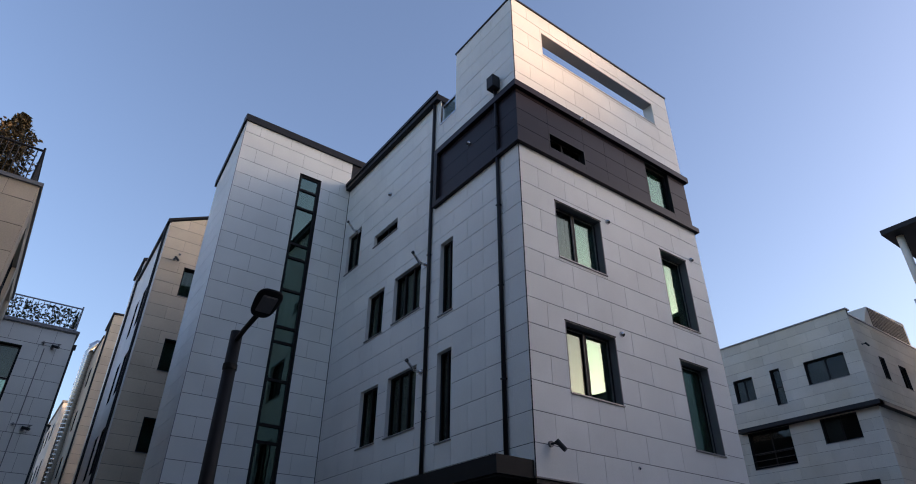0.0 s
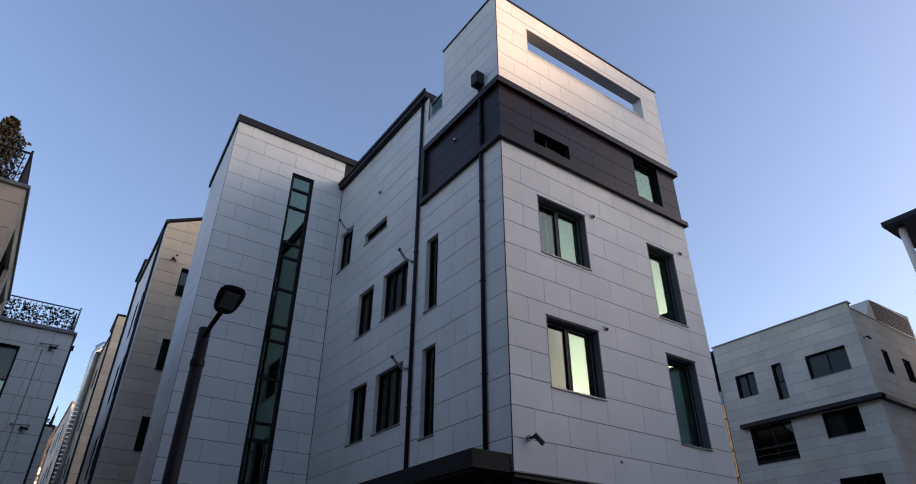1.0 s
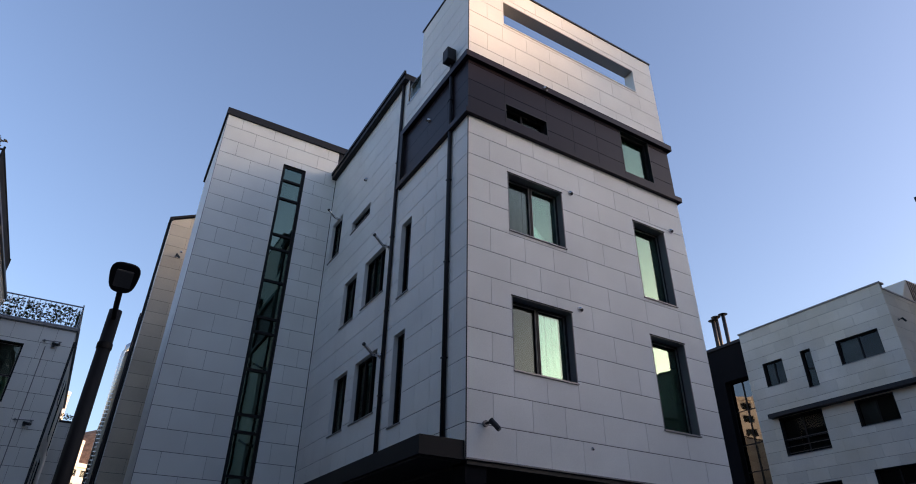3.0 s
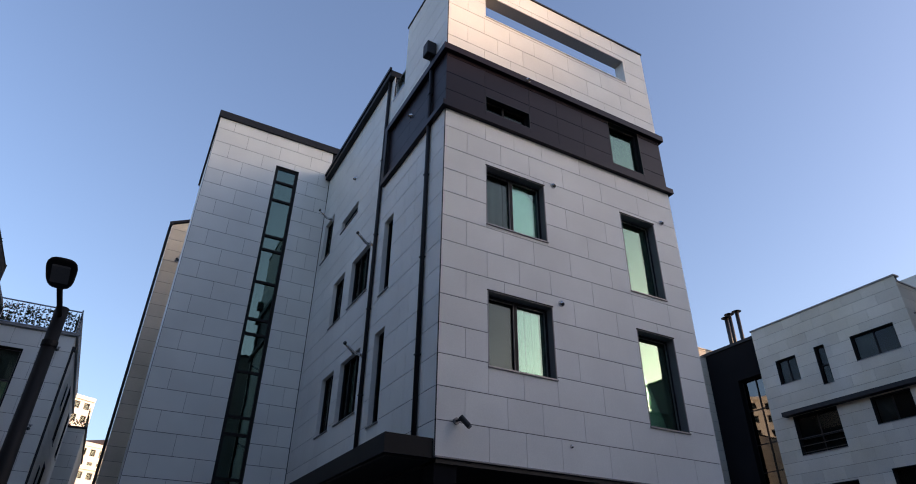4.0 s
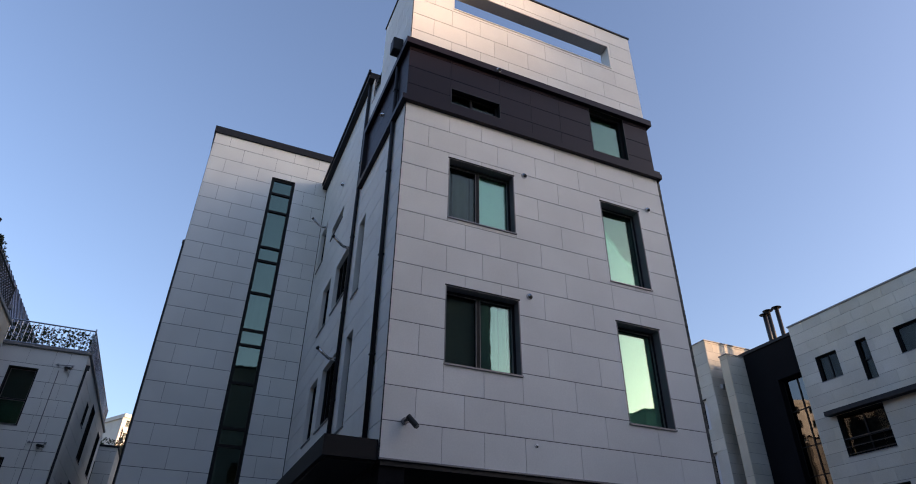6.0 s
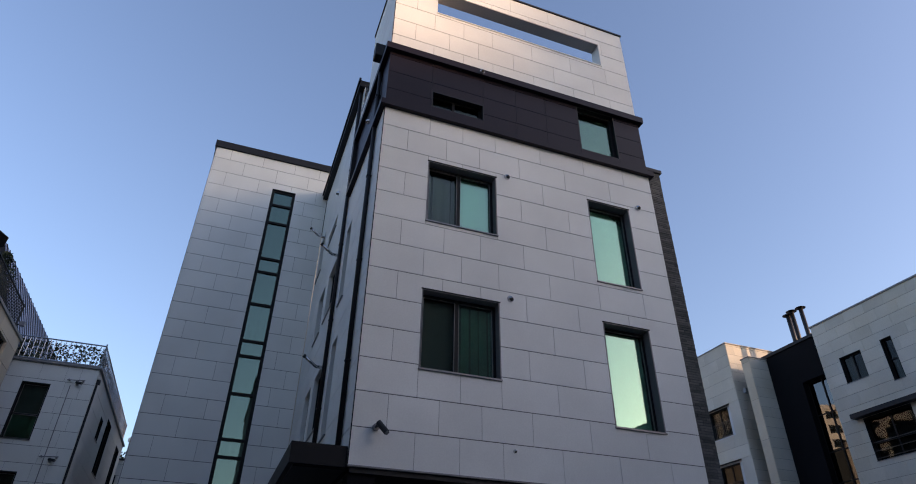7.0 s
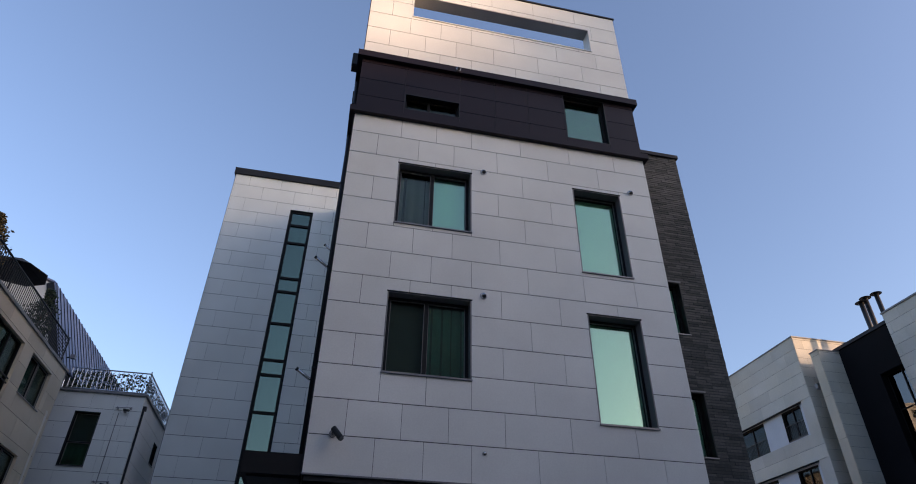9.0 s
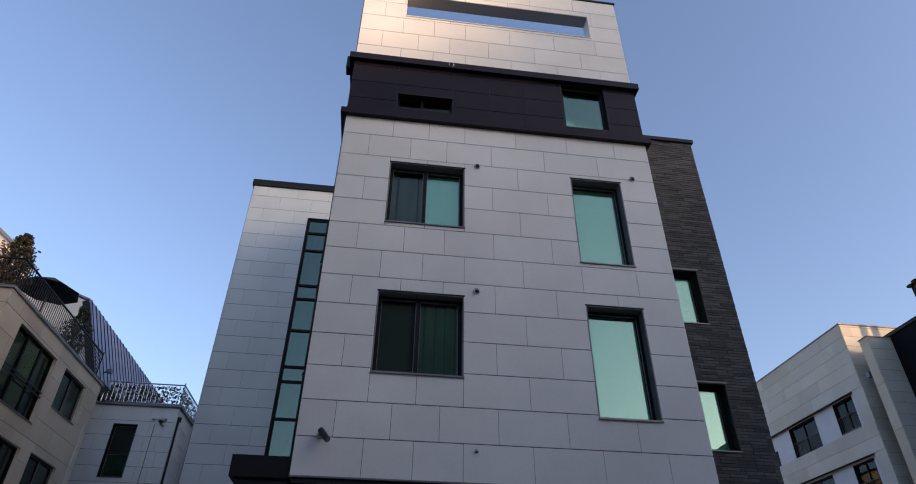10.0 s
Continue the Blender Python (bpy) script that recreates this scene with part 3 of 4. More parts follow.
# ---- brick building behind ----
brick_house = thing("brick_building", "charcoal brick building with deep dark-framed windows", "building")
BK = south(11.3)
bw = [(15.2, 16.27, 8.35, 9.84), (15.2, 16.29, 5.36, 6.86)]
s = Soup()
for a, b, c, d in cut((13.95, 17.06, 0.13, 14.3), bw):
    s.slab(BK, a, b, c, d, -0.3, -0.012)
wall = s.made("wall", MORTAR, brick_house)
s = Soup()
rnd = random.Random(5)
for k in range(64, 203):
    lo = 0.13 + k * 0.07
    u = 13.95 - rnd.choice((0.0, 0.13, 0.26))
    while u < 17.06:
        w = 0.39
        a, b = max(u, 13.95) + 0.004, min(u + w, 17.06)
        if b - a > 0.02:
            out = rnd.uniform(-0.006, 0.008)
            for c in cut((a, b - 0.004, lo + 0.005, min(lo + 0.065, 14.3)), bw):
                s.slab(BK, *c, -0.03, out)
        u += w
ob = s.made("brick", BRICK, wall)
ob["kind"] = "stuff"
Soup().box(16.8, 17.06, 11.62, 22, 0.13, 14.3).made("far_wall", BRICK, brick_house)
Soup().box(13.95, 16.75, 11.75, 22, 0.13, 14.1).made("core", ROOM_SHADE, brick_house)
Soup().box(13.9, 17.12, 11.24, 22.05, 14.3, 14.42).made("coping", CHARCOAL, brick_house)
for r in bw:
    window(brick_house, BK, r, 0.22, BLACK, (), [GLASS], [BLIND], bar=0.06)
    Soup().slab(BK, r[0] - 0.02, r[1] + 0.03, r[3], r[3] + 0.04, -0.02, 0.02).made("head_trim", REVEAL, brick_house)
Soup().prism(BK, [(15.0, 4.88), (16.9, 3.55), (16.9, 3.67), (15.0, 5.0)], 0.0, 0.2).made("porch_roof", CHARCOAL, brick_house)
for k in range(7):
    u, v = 15.15 + 0.25 * k, 5.0 - 0.7 * (0.15 + 0.25 * k)
    Soup().prism(BK, [(u, v), (u + 0.03, v - 0.021), (u + 0.03, v + 0.013), (u, v + 0.034)], 0.0, 0.2).made("porch_seam", CHARCOAL, brick_house)


# ---- right-hand row ----
right_house = thing("stone_house", "pale stone-clad house with a flat roof and a dark canopy line", "building")
RB = west(31.74)
rw = [((17.12, 18.24, 11.73, 12.97), 1), ((15.58, 16.11, 11.16, 13.01), 2), ((12.33, 14.3, 11.75, 12.93), 1), ((15.84, 18.08, 8.28, 10.1), 3), ((12.6, 14.3, 8.9, 10.05), 1), ((12.5, 14.35, 5.6, 7.1), 3), ((15.84, 18.08, 5.3, 6.9), 3)]
clad(right_house, RB, 11.6, 19.2, 0.13, 14.9, [r for r, _ in rw], PALE_STONE, STONE_JOINT, even_seams(11.6, 19.2, 1.05, 0.5, 0.06), (0.1, 0.53), name="street_wall", piece="stone")
rs = [(33.8, 34.42, 11.8, 12.97), (35.95, 36.8, 11.75, 12.97), (35.6, 36.6, 8.6, 10.0)]
clad(right_house, south(11.6), 31.762, 40, 0.13, 14.6, rs, PALE_STONE, STONE_JOINT, even_seams(31.76, 40, 1.05, 0.5, 0.06), (0.1, 0.53), name="side_wall", piece="stone")
for r, kind in rw:
    if kind == 2:
        window(right_house, RB, r, 0.16, FRAME, (), [SHADE_GLASS], [CURTAIN, ROOM_SHADE], transoms=((r[2] + r[3]) / 2,))
    elif kind == 3:
        window(right_house, RB, r, 0.2, FRAME, (0.5,), [SHADE_GLASS], [ROOM_SHADE], transoms=(r[2] + 0.75,), rail=(r[2] + 0.1, r[2] + 0.4, r[2] + 0.75), bars=False)
    else:
        window(right_house, RB, r, 0.16, FRAME, (0.5,), [SHADE_GLASS], [ROOM_SHADE, CURTAIN])
for r in rs:
    window(right_house, south(11.6), r, 0.16, FRAME, (), [SHADE_GLASS], [ROOM_SHADE])
Soup().slab(RB, 11.56, 19.24, 14.9, 14.97, -0.35, 0.05).made("coping", REVEAL, right_house)
Soup().slab(south(11.6), 31.8, 40, 14.6, 14.67, -0.35, 0.05).made("coping", REVEAL, right_house)
Soup().slab(RB, 11.35, 18.4, 10.12, 10.32, -0.05, 0.35).slab(south(11.6), 31.4, 40, 10.12, 10.32, -0.05, 0.25).made("canopy_line", CHARCOAL, right_house)
Soup().box(32.1, 40, 12.0, 19.1, 0.13, 14.3).made("core", ROOM_SHADE, right_house)
s = Soup()
s.prism(south(11.9), [(34.1, 14.6), (40, 14.6), (40, 16.4), (35.4, 16.2)], -5, 0)
attic = s.made("attic_roof", PALE_STONE, right_house)
s = Soup()
for i in range(22):
    s.slab(south(11.9), 35.45 + i * 0.2, 35.52 + i * 0.2, 14.6, 16.15, 0, 0.04)
s.made("seam", CHARCOAL, attic)
cctv(south(11.6), 32.3, 13.2)

dark_house = thing("dark_annex", "dark rendered set-back house with a tall window and three flues", "building")
DK = west(33.0)
dw = (20.0, 21.6, 1.0, 13.12)
s = Soup()
for a, b, c, d in cut((19.0, 23.6, 0.13, 15.1), (dw,)):
    s.slab(DK, a, b, c, d, -0.4, 0)
s.made("wall", DARK_RENDER, dark_house)
window(dark_house, DK, dw, 0.35, DARK_RENDER, (0.45,), [MIRROR_GLASS], [ROOM_SHADE], transoms=(2.5, 4.6, 6.7, 8.2, 9.6, 11.4), sill=False)
Soup().box(32.92, 40, 19.1, 23.7, 15.1, 15.26).made("coping", CHARCOAL, dark_house)
Soup().box(33.5, 40, 19.2, 23.6, 0.13, 15.0).made("core", ROOM_SHADE, dark_house)
for x, y, top in ((35.4, 23.2, 18.1), (35.9, 23.3, 18.5), (37.0, 23.5, 19.05)):
    f = thing("roof_flue", "black round metal roof flue with a flat cap", "flue", "three roof flues")
    Soup().tube([(x, y, 15.2), (x, y, top)], 0.125, 16).made("pipe", BLACK, f, smooth=True)
    Soup().tube([(x, y, top), (x, y, top + 0.04), (x, y, top + 0.1)], 0.31, 20, 0.08).made("cap", BLACK, f)

far_house = thing("pale_corner_house", "pale stone house with recessed balconied windows and a sunlit corner", "building")
RF = west(31.74)
clad(far_house, RF, 24.86, 46, 13.1, 16.4, (), PALE_STONE, STONE_JOINT, even_seams(24.86, 46, 1.9), (13.1, 0.66), name="upper_wall", piece="stone")
clad(far_house, south(24.84), 31.762, 40, 0.13, 16.4, (), PALE_STONE, STONE_JOINT, even_seams(31.7, 40, 1.2), (13.1, 0.53), name="side_wall", piece="stone")
Soup().box(31.7, 40, 24.8, 46, 16.4, 16.46).made("coping", REVEAL, far_house)
lows = [(26.0, 27.5, 11.5, 13.05), (29.1, 31.5, 11.4, 13.05), (33.0, 34.4, 11.3, 12.3), (26.0, 27.5, 8.3, 10.0), (29.1, 31.5, 8.3, 10.0)]
RW = west(31.98)
s = Soup().pierced(RW, (24.9, 46, 0.13, 13.1), lows, -0.3, 0)
s.made("recess_wall", PLASTER_BLUE, far_house)
for r in lows:
    window(far_house, RW, r, 0.12, FRAME, (0.5,), [SHADE_GLASS], [ROOM_SHADE], rail=(r[2] + 0.05, r[2] + 0.8))
for z in (10.1, 6.9):
    clad(far_house, RF, 24.86, 46, z, z + 1.25, (), PALE_STONE, STONE_JOINT, even_seams(24.86, 46, 1.9), (z, 0.63), name="spandrel", piece="stone", back=0.55)
s = Soup().box(31.76, 32.3, 24.86, 25.6, 0.13, 13.1)
s.made("corner_pier", PALE_STONE, far_house)
Soup().box(32.7, 40, 25.2, 46, 0.13, 16.2).made("core", ROOM_SHADE, far_house)
pier = thing("stone_pier", "pale stone fin wall between two houses", "wall", kind="structure")
clad(pier, RB, 23.44, 23.98, 0.13, 15.02, (), LIMESTONE, STONE_JOINT, ((), ()), (0.1, 2.1), name="fin_end", piece="stone")
clad(pier, south(23.42), 31.762, 33.2, 0.13, 15.02, (), PALE_STONE, STONE_JOINT, ((32.4,), ()), (0.1, 0.53), name="fin_side", piece="stone")
Soup().box(31.7, 33.2, 23.38, 24.02, 15.02, 15.07).made("coping", REVEAL, pier)
Soup().box(31.9, 32.2, 24.3, 24.5, 13.35, 13.6).made("drain_outlet", REVEAL, pier)

tall_house = thing("balcony_house", "tall house with a dark roof canopy on white posts", "building")
Soup().box(31.5, 44, -6, 8.9, 17.75, 18.0).made("roof_canopy", CHARCOAL, tall_house)
Soup().tube([(32.3, 8.4, 14.3), (32.3, 8.4, 17.75)], 0.16, 14).made("post", WHITE_PAINT, tall_house, smooth=True)
Soup().box(31.7, 44, -6, 8.7, 13.9, 14.3).made("balcony_slab", PLASTER_BLUE, tall_house)
Soup().box(33.4, 44, -6, 7.6, 0.13, 17.75).made("wall", DARK_RENDER, tall_house)
Soup().box(31.7, 44, -6, 8.7, 0.13, 13.9).made("wall", PLASTER_BLUE, tall_house)

# ---- left-hand side ----
near_house = thing("limestone_house", "beige limestone house with a railed roof terrace", "building")
LN, LNS = east(-0.95), south(14.18)
lw = [(15.13, 17.55, 7.07, 9.02), (18.2, 19.95, 7.82, 9.05), (15.13, 17.55, 4.2, 6.4), (18.1, 19.9, 4.9, 6.48)]
clad(near_house, LN, 14.2, 20.95, 0.13, 9.5, lw, LIMESTONE, STONE_JOINT, even_seams(14.2, 21, 1.35, 0.5, 0.1), (0.1, 0.6), name="lane_wall", piece="stone")
clad(near_house, LNS, -9, -0.972, 0.13, 9.5, (), LIMESTONE, STONE_JOINT, even_seams(-9, -0.95, 1.35, 0.5, 0.1), (0.1, 0.6), name="front_wall", piece="stone")
for i, r in enumerate(lw):
    if i % 2 == 0:
        window(near_house, LN, r, 0.11, LIMESTONE, (0.33, 0.68), [DARK_GLASS, GLASS, DARK_GLASS], [CURTAIN, TEAL_CURTAIN, SCREEN], rail=(r[2] + 0.02, r[2] + 0.72, r[2] + 0.85), bars=False)
    else:
        window(near_house, LN, r, 0.11, LIMESTONE, (0.5,), [DARK_GLASS, DARK_GLASS], [TEAL_CURTAIN, SCREEN], bead=True)
Soup().box(-9, -0.9, 14.12, 21.0, 9.5, 9.58).made("coping", REVEAL, near_house)
Soup().box(-9, -1.3, 14.5, 20.9, 0.13, 9.4).made("core", ROOM_SHADE, near_house)


def railing(x0, y0, x1, y1, z0, z1, step, mat, flat=False, label="black metal bar railing round a roof terrace"):
    t = thing("railing", label, "railing", "terrace railings")
    a, b = Vector((x0, y0, 0)), Vector((x1, y1, 0))
    n = max(2, int((b - a).length / step))
    for z, r in ((z1, 0.028), (z0 + 0.08, 0.02)):
        Soup().tube([a + Vector((0, 0, z)), b + Vector((0, 0, z))], r, 8).made("rail", mat, t)
    base = None
    for i in range(n + 1):
        p = a.lerp(b, i / n)
        big = i in (0, n)
        low = z0 if big else z0 + 0.08
        if base is None or big:
            ob = Soup().tube([p + Vector((0, 0, low)), p + Vector((0, 0, z1 + (0.08 if big else 0)))], 0.025 if big else 0.012, 8).made("post" if big else "bar", mat, t)
            if not big:
                base = ob, p
        else:
            ob = new("bar", base[0].data)
            ob.parent = t
            ob.location = p - base[1]
    return t


railing(-1.17, 14.5, -1.17, 20.75, 9.58, 10.58, 0.11, BLACK)
railing(-8.5, 14.5, -1.17, 14.5, 9.58, 10.58, 0.11, BLACK)

attic_house = thing("metal_roof_house", "steep blue-grey standing seam roof with a pale sunlit gable", "building")
GS = south(21.9)
Soup().prism(GS, [(-9.0, 10.3), (-1.85, 10.3), (-2.98, 13.22), (-4.0, 13.6), (-9, 14.2)], -12, 0).made("roof_body", WHITE_PAINT, attic_house)
s = Soup()
for a, b in (((-1.784, 10.3), (-2.9, 13.27)), ((-2.9, 13.27), (-4.0, 13.67))):
    n = Vector((b[1] - a[1], -(b[0] - a[0]))).normalized() * 0.06
    s.prism(GS, [a, (a[0] + n.x, a[1] + n.y), (b[0] + n.x, b[1] + n.y), b], -12, 0.03)
slope = s.made("roof_sheet", SEAM, attic_house)
s = Soup()
for i in range(27):
    y = 21.95 + i * 0.44
    p = Plane((0, y, 0), (1, 0, 0), (0, -1, 0))
    s.prism(p, [(-1.744, 10.3), (-1.704, 10.31), (-2.82, 13.3), (-2.86, 13.29)], -0.035, 0)
s.made("seam", CHARCOAL, slope)
s = Soup()
s.prism(GS, [(-3.12, 13.17), (-2.88, 13.26), (-1.734, 10.3), (-2.03, 10.3)], 0.0, 0.05)
s.made("verge", CHARCOAL, attic_house)
Soup().box(-9, -2.3, 21.9, 33.8, 9.83, 10.35).made("eaves_wall", CHARCOAL, attic_house)
arm = Soup().tube([(-1.95, 22.9, 10.75), (-1.72, 22.9, 10.8)], 0.025, 8).made("lamp_arm", CHARCOAL, attic_house)
Soup().box(-1.76, -1.6, 22.82, 22.98, 10.74, 10.88).made("roof_lamp", SILL, attic_house)
cream_house = thing("cream_gable_house", "cream painted house with a sunlit sloping gable", "building")
CG = south(21.0)
Soup().prism(CG, [(-14, 9.58), (-5.4, 9.58), (-5.4, 14.5), (-6.66, 15.5), (-9, 17.35), (-14, 17.35)], -0.85, 0).made("gable_wall", WHITE_PAINT, cream_house)
Soup().prism(CG, [(-5.3, 14.42), (-5.3, 14.56), (-6.66, 15.64), (-9, 17.49), (-9, 17.35), (-6.66, 15.5)], -0.9, 0.08).made("verge", REVEAL, cream_house)
Soup().tube([(-6.6, 20.98, 14.9), (-6.6, 20.9, 14.9)], 0.07, 12).made("wall_lamp", CHARCOAL, cream_house)

lane_house = thing("panel_house", "pale grey panel-clad low house with a railed terrace", "building")
LB_S, LB_E = south(23.5), east(1.04)
lbw = [(-1.17, -0.3, 7.1, 9.03), (-1.17, -0.3, 4.0, 6.1)]
clad(lane_house, LB_S, -4.5, 1.04, 0.13, 9.74, lbw, PANEL, GROUT, ((-3.3, -2.2, -1.17, 0.12, 0.62), (-2.7, -1.7, -0.75, 0.05, 0.5)), (4.15, 0.557), name="front_wall")
lbe = [(26.6, 27.3, 8.1, 8.95), (28.3, 29.6, 7.2, 9.35), (32.6, 33.9, 7.4, 9.3), (26.6, 27.3, 5.2, 6.0), (28.3, 29.6, 4.3, 6.4)]
clad(lane_house, LB_E, 23.522, 34.8, 0.13, 9.74, lbe, PANEL, GROUT, even_seams(23.5, 34.8, 1.1), (4.15, 0.557), name="lane_wall")
for r in lbw:
    window(lane_house, LB_S, r, 0.14, FRAME, (), [GLASS, DARK_GLASS], [TEAL_CURTAIN, SCREEN], transoms=(r[2] + 0.85,), bead=True)
for r in lbe:
    window(lane_house, LB_E, r, 0.14, FRAME, (), [DARK_GLASS], [ROOM_SHADE])
Soup().box(-4.5, 1.12, 23.42, 34.8, 9.74, 9.82).made("coping", REVEAL, lane_house)
Soup().box(-4.5, 0.7, 23.8, 34.7, 0.13, 9.6).made("core", ROOM_SHADE, lane_house)
Soup().box(1.04, 1.11, 23.58, 23.65, 4, 9.3).box(1.03, 1.16, 23.55, 23.68, 9.24, 9.4).made("downpipe", CHARCOAL, lane_house)
for x in (0.3,):
    Soup().tube([(x, 23.47, 4), (x, 23.47, 9.05)], 0.014, 6).made("conduit", SILL, lane_house)
Soup().tube([(-0.92, 20.6, 4), (-0.92, 20.6, 8.0), (-0.95, 20.6, 8.05)], 0.03, 8).made("conduit", WHITE_PAINT, near_house)
for z in (9.2, 6.58):
    bracket = Soup().tube([(0.16, 23.4, z + 0.02), (0.72, 23.4, z + 0.06)], 0.016, 8)
    for x in (0.22, 0.66):
        bracket.tube([(x, 23.5, z + 0.04), (x, 23.4, z + 0.04)], 0.03, 8)
    bracket.made("camera_bracket", SILL, lane_house, "grey metal camera bracket")
cctv(LB_S, 0.5, 9.12, 40)
cctv(LB_S, 0.5, 6.5, 40)
railing(-1.95, 23.6, 0.98, 23.6, 9.82, 10.68, 0.16, STEEL, label="stainless steel bar railing round a roof terrace")
railing(0.98, 23.6, 0.98, 34.4, 9.82, 10.68, 0.16, STEEL, label="stainless steel bar railing along the lane")


def leaf_screen(x0, y0, x1, y1, z0, z1, count, seed):
    """A lattice panel grown over with small dark artificial leaves."""
    r = random.Random(seed)
    verts, faces = [], []
    d = Vector((x1 - x0, y1 - y0, 0))
    for _ in range(count):
        p = Vector((x0, y0, 0)) + d * r.random() + Vector((0, 0, r.uniform(z0, z1)))
        a, w = r.uniform(0, 6.28), r.uniform(0.035, 0.07)
        e1 = d.normalized() * math.cos(a) + Vector((0, 0, math.sin(a)))
        e2 = d.normalized() * -math.sin(a) + Vector((0, 0, math.cos(a)))
        tilt = Vector((-d.y, d.x, 0)).normalized() * r.uniform(-0.05, 0.05)
        n = len(verts)
        verts += [p - e1 * w, p - e2 * w * 0.5 + tilt, p + e1 * w, p + e2 * w * 0.5 - tilt]
        faces.append((n, n + 1, n + 2, n + 3))
    ob = mesh_part("leaf_screen", verts, faces, LEAF_GREEN)
    return tagged(ob, "dark leafy screen tied behind the terrace railing", "screen", kind="stuff")


leaf_screen(-1.75, 23.7, 0.9, 23.7, 9.9, 10.62, 620, 3)
leaf_screen(0.9, 23.7, 0.9, 34.3, 9.9, 10.62, 1500, 4)

back_lane = thing("stepped_house", "pale panel-clad house further along the lane with a dark rooftop rail", "building")
clad(back_lane, south(36), -4, 1.75, 0.13, 9.35, ((0.3, 0.95, 7.0, 8.6),), PANEL, GROUT, even_seams(-4, 1.75, 1.1), (4.15, 0.557), name="front_wall")
window(back_lane, south(36), (0.3, 0.95, 7.0, 8.6), 0.12, FRAME, (), [DARK_GLASS], [ROOM_SHADE])
clad(back_lane, east(1.77), 36.02, 46, 0.13, 9.35, (), PANEL, GROUT, even_seams(36, 46, 1.1), (4.15, 0.557), name="lane_wall", pieces=False)
Soup().box(-4, 1.4, 36.4, 46, 0.13, 9.3).made("core", ROOM_SHADE, back_lane)
Soup().box(-4, 1.85, 35.95, 46, 9.35, 9.45).made("coping", CHARCOAL, back_lane)
leaf_screen(1.7, 36.1, 1.7, 45, 9.45, 10.4, 900, 9)
leaf_screen(-0.5, 36.1, 1.7, 36.1, 9.45, 9.8, 200, 10)

# ---- houses behind the tower ----
ALONG = Vector((0.029, 1, 0)).normalized()
lane_rows = [("gabled_house", "beige limestone house with dark windows along the lane", 24.41, 6.4, 2.95, 15.45, 0.47),
             ("gabled_house", "narrow beige limestone house with a pale lane wall", 30.85, 2.6, 3.14, 16.6, 0.3),
             ("flat_house", "plain beige house further down the lane", 39.4, 3.0, 3.3, 16.85, 0.05)]
for n, (name, label, y0, run, x0, zt, rise) in enumerate(lane_rows):
    h = thing(name, label, "building", "lane houses")
    S_ = south(y0)
    W_ = Plane((x0, y0, 0), ALONG, (-ALONG.y, ALONG.x, 0))
    fw = [(x0 + 0.96, x0 + 1.94, lo, hi) for lo, hi in ((12.42, 13.66), (9.38, 10.62), (6.47, 7.67))] if n == 0 else []
    clad(h, S_, x0 + 0.022, x0 + 6, 0.13, zt + 3, fw, LIMESTONE, STONE_JOINT, even_seams(x0, x0 + 6, 1.3, 0.5, 0.1), (0.1, 0.49), slope=(zt - rise * x0, rise), name="front_wall", piece="stone")
    sw = [(a, a + 0.75, z, z + 1.6) for a in ((1.6, 3.2) if n == 0 else (0.9,)) for z in (11.6, 8.8, 5.9)]
    clad(h, W_, 0, run, 0.13, zt, sw, PANEL if n < 2 else LIMESTONE, STONE_JOINT, even_seams(0, run, 1.3), (0.1, 0.49), name="lane_wall", piece="stone", pieces=n == 0)
    for r in fw:
        window(h, S_, r, 0.15, FRAME, (), [DARK_GLASS], [TEAL_CURTAIN])
    for r in sw:
        window(h, W_, r, 0.15, FRAME, (), [DARK_GLASS], [ROOM_SHADE], sill=False)
    s = Soup()
    s.slab(W_, -0.06, run, zt - 0.02, zt + 0.12, -0.04, 0.1)
    s.prism(S_, [(x0 - 0.1, zt + 0.02), (x0 + 6, zt + 0.02 + 6 * rise), (x0 + 6, zt + 0.12 + 6 * rise), (x0 - 0.1, zt + 0.12)], -0.2, 0.06)
    s.made("eave", CHARCOAL, h)
    Soup().tube([(x0 - 0.06, y0 + 0.25, 2), (x0 - 0.06, y0 + 0.25, zt)], 0.05, 10).made("downpipe", CHARCOAL, h)
    Soup().box(x0 + 0.5, x0 + 6, y0 + 0.4, y0 + run, 0.13, zt - 0.1).made("core", ROOM_SHADE, h)
vent(south(24.41), 3.61, 14.14, 0.05)
cctv(south(24.41), 3.46, 13.88, 0)
duct = thing("exhaust_duct", "bright ribbed stainless exhaust duct running up a house side", "duct")
Soup().tube([(3.3, 49, 0.13), (3.3, 49, 17.5), (3.36, 49, 17.9), (3.6, 49, 18.15), (4.3, 49, 18.2)], 0.27, 16).made("pipe", STEEL, duct, smooth=True)
s = Soup()
for i in range(48):
    z = 4 + i * 0.28
    s.tube([(3.3, 49, z), (3.3, 49, z + 0.05)], 0.295, 16)
s.made("rib", STEEL, duct)
f1 = thing("end_house", "beige stone house beside the exhaust duct", "building")
E_ = west(3.62)
ew = [(a, a + 0.9, z, z + 1.3) for a in (47.0, 49.6, 52.4) for z in (14.6, 11.7, 8.8, 5.9)]
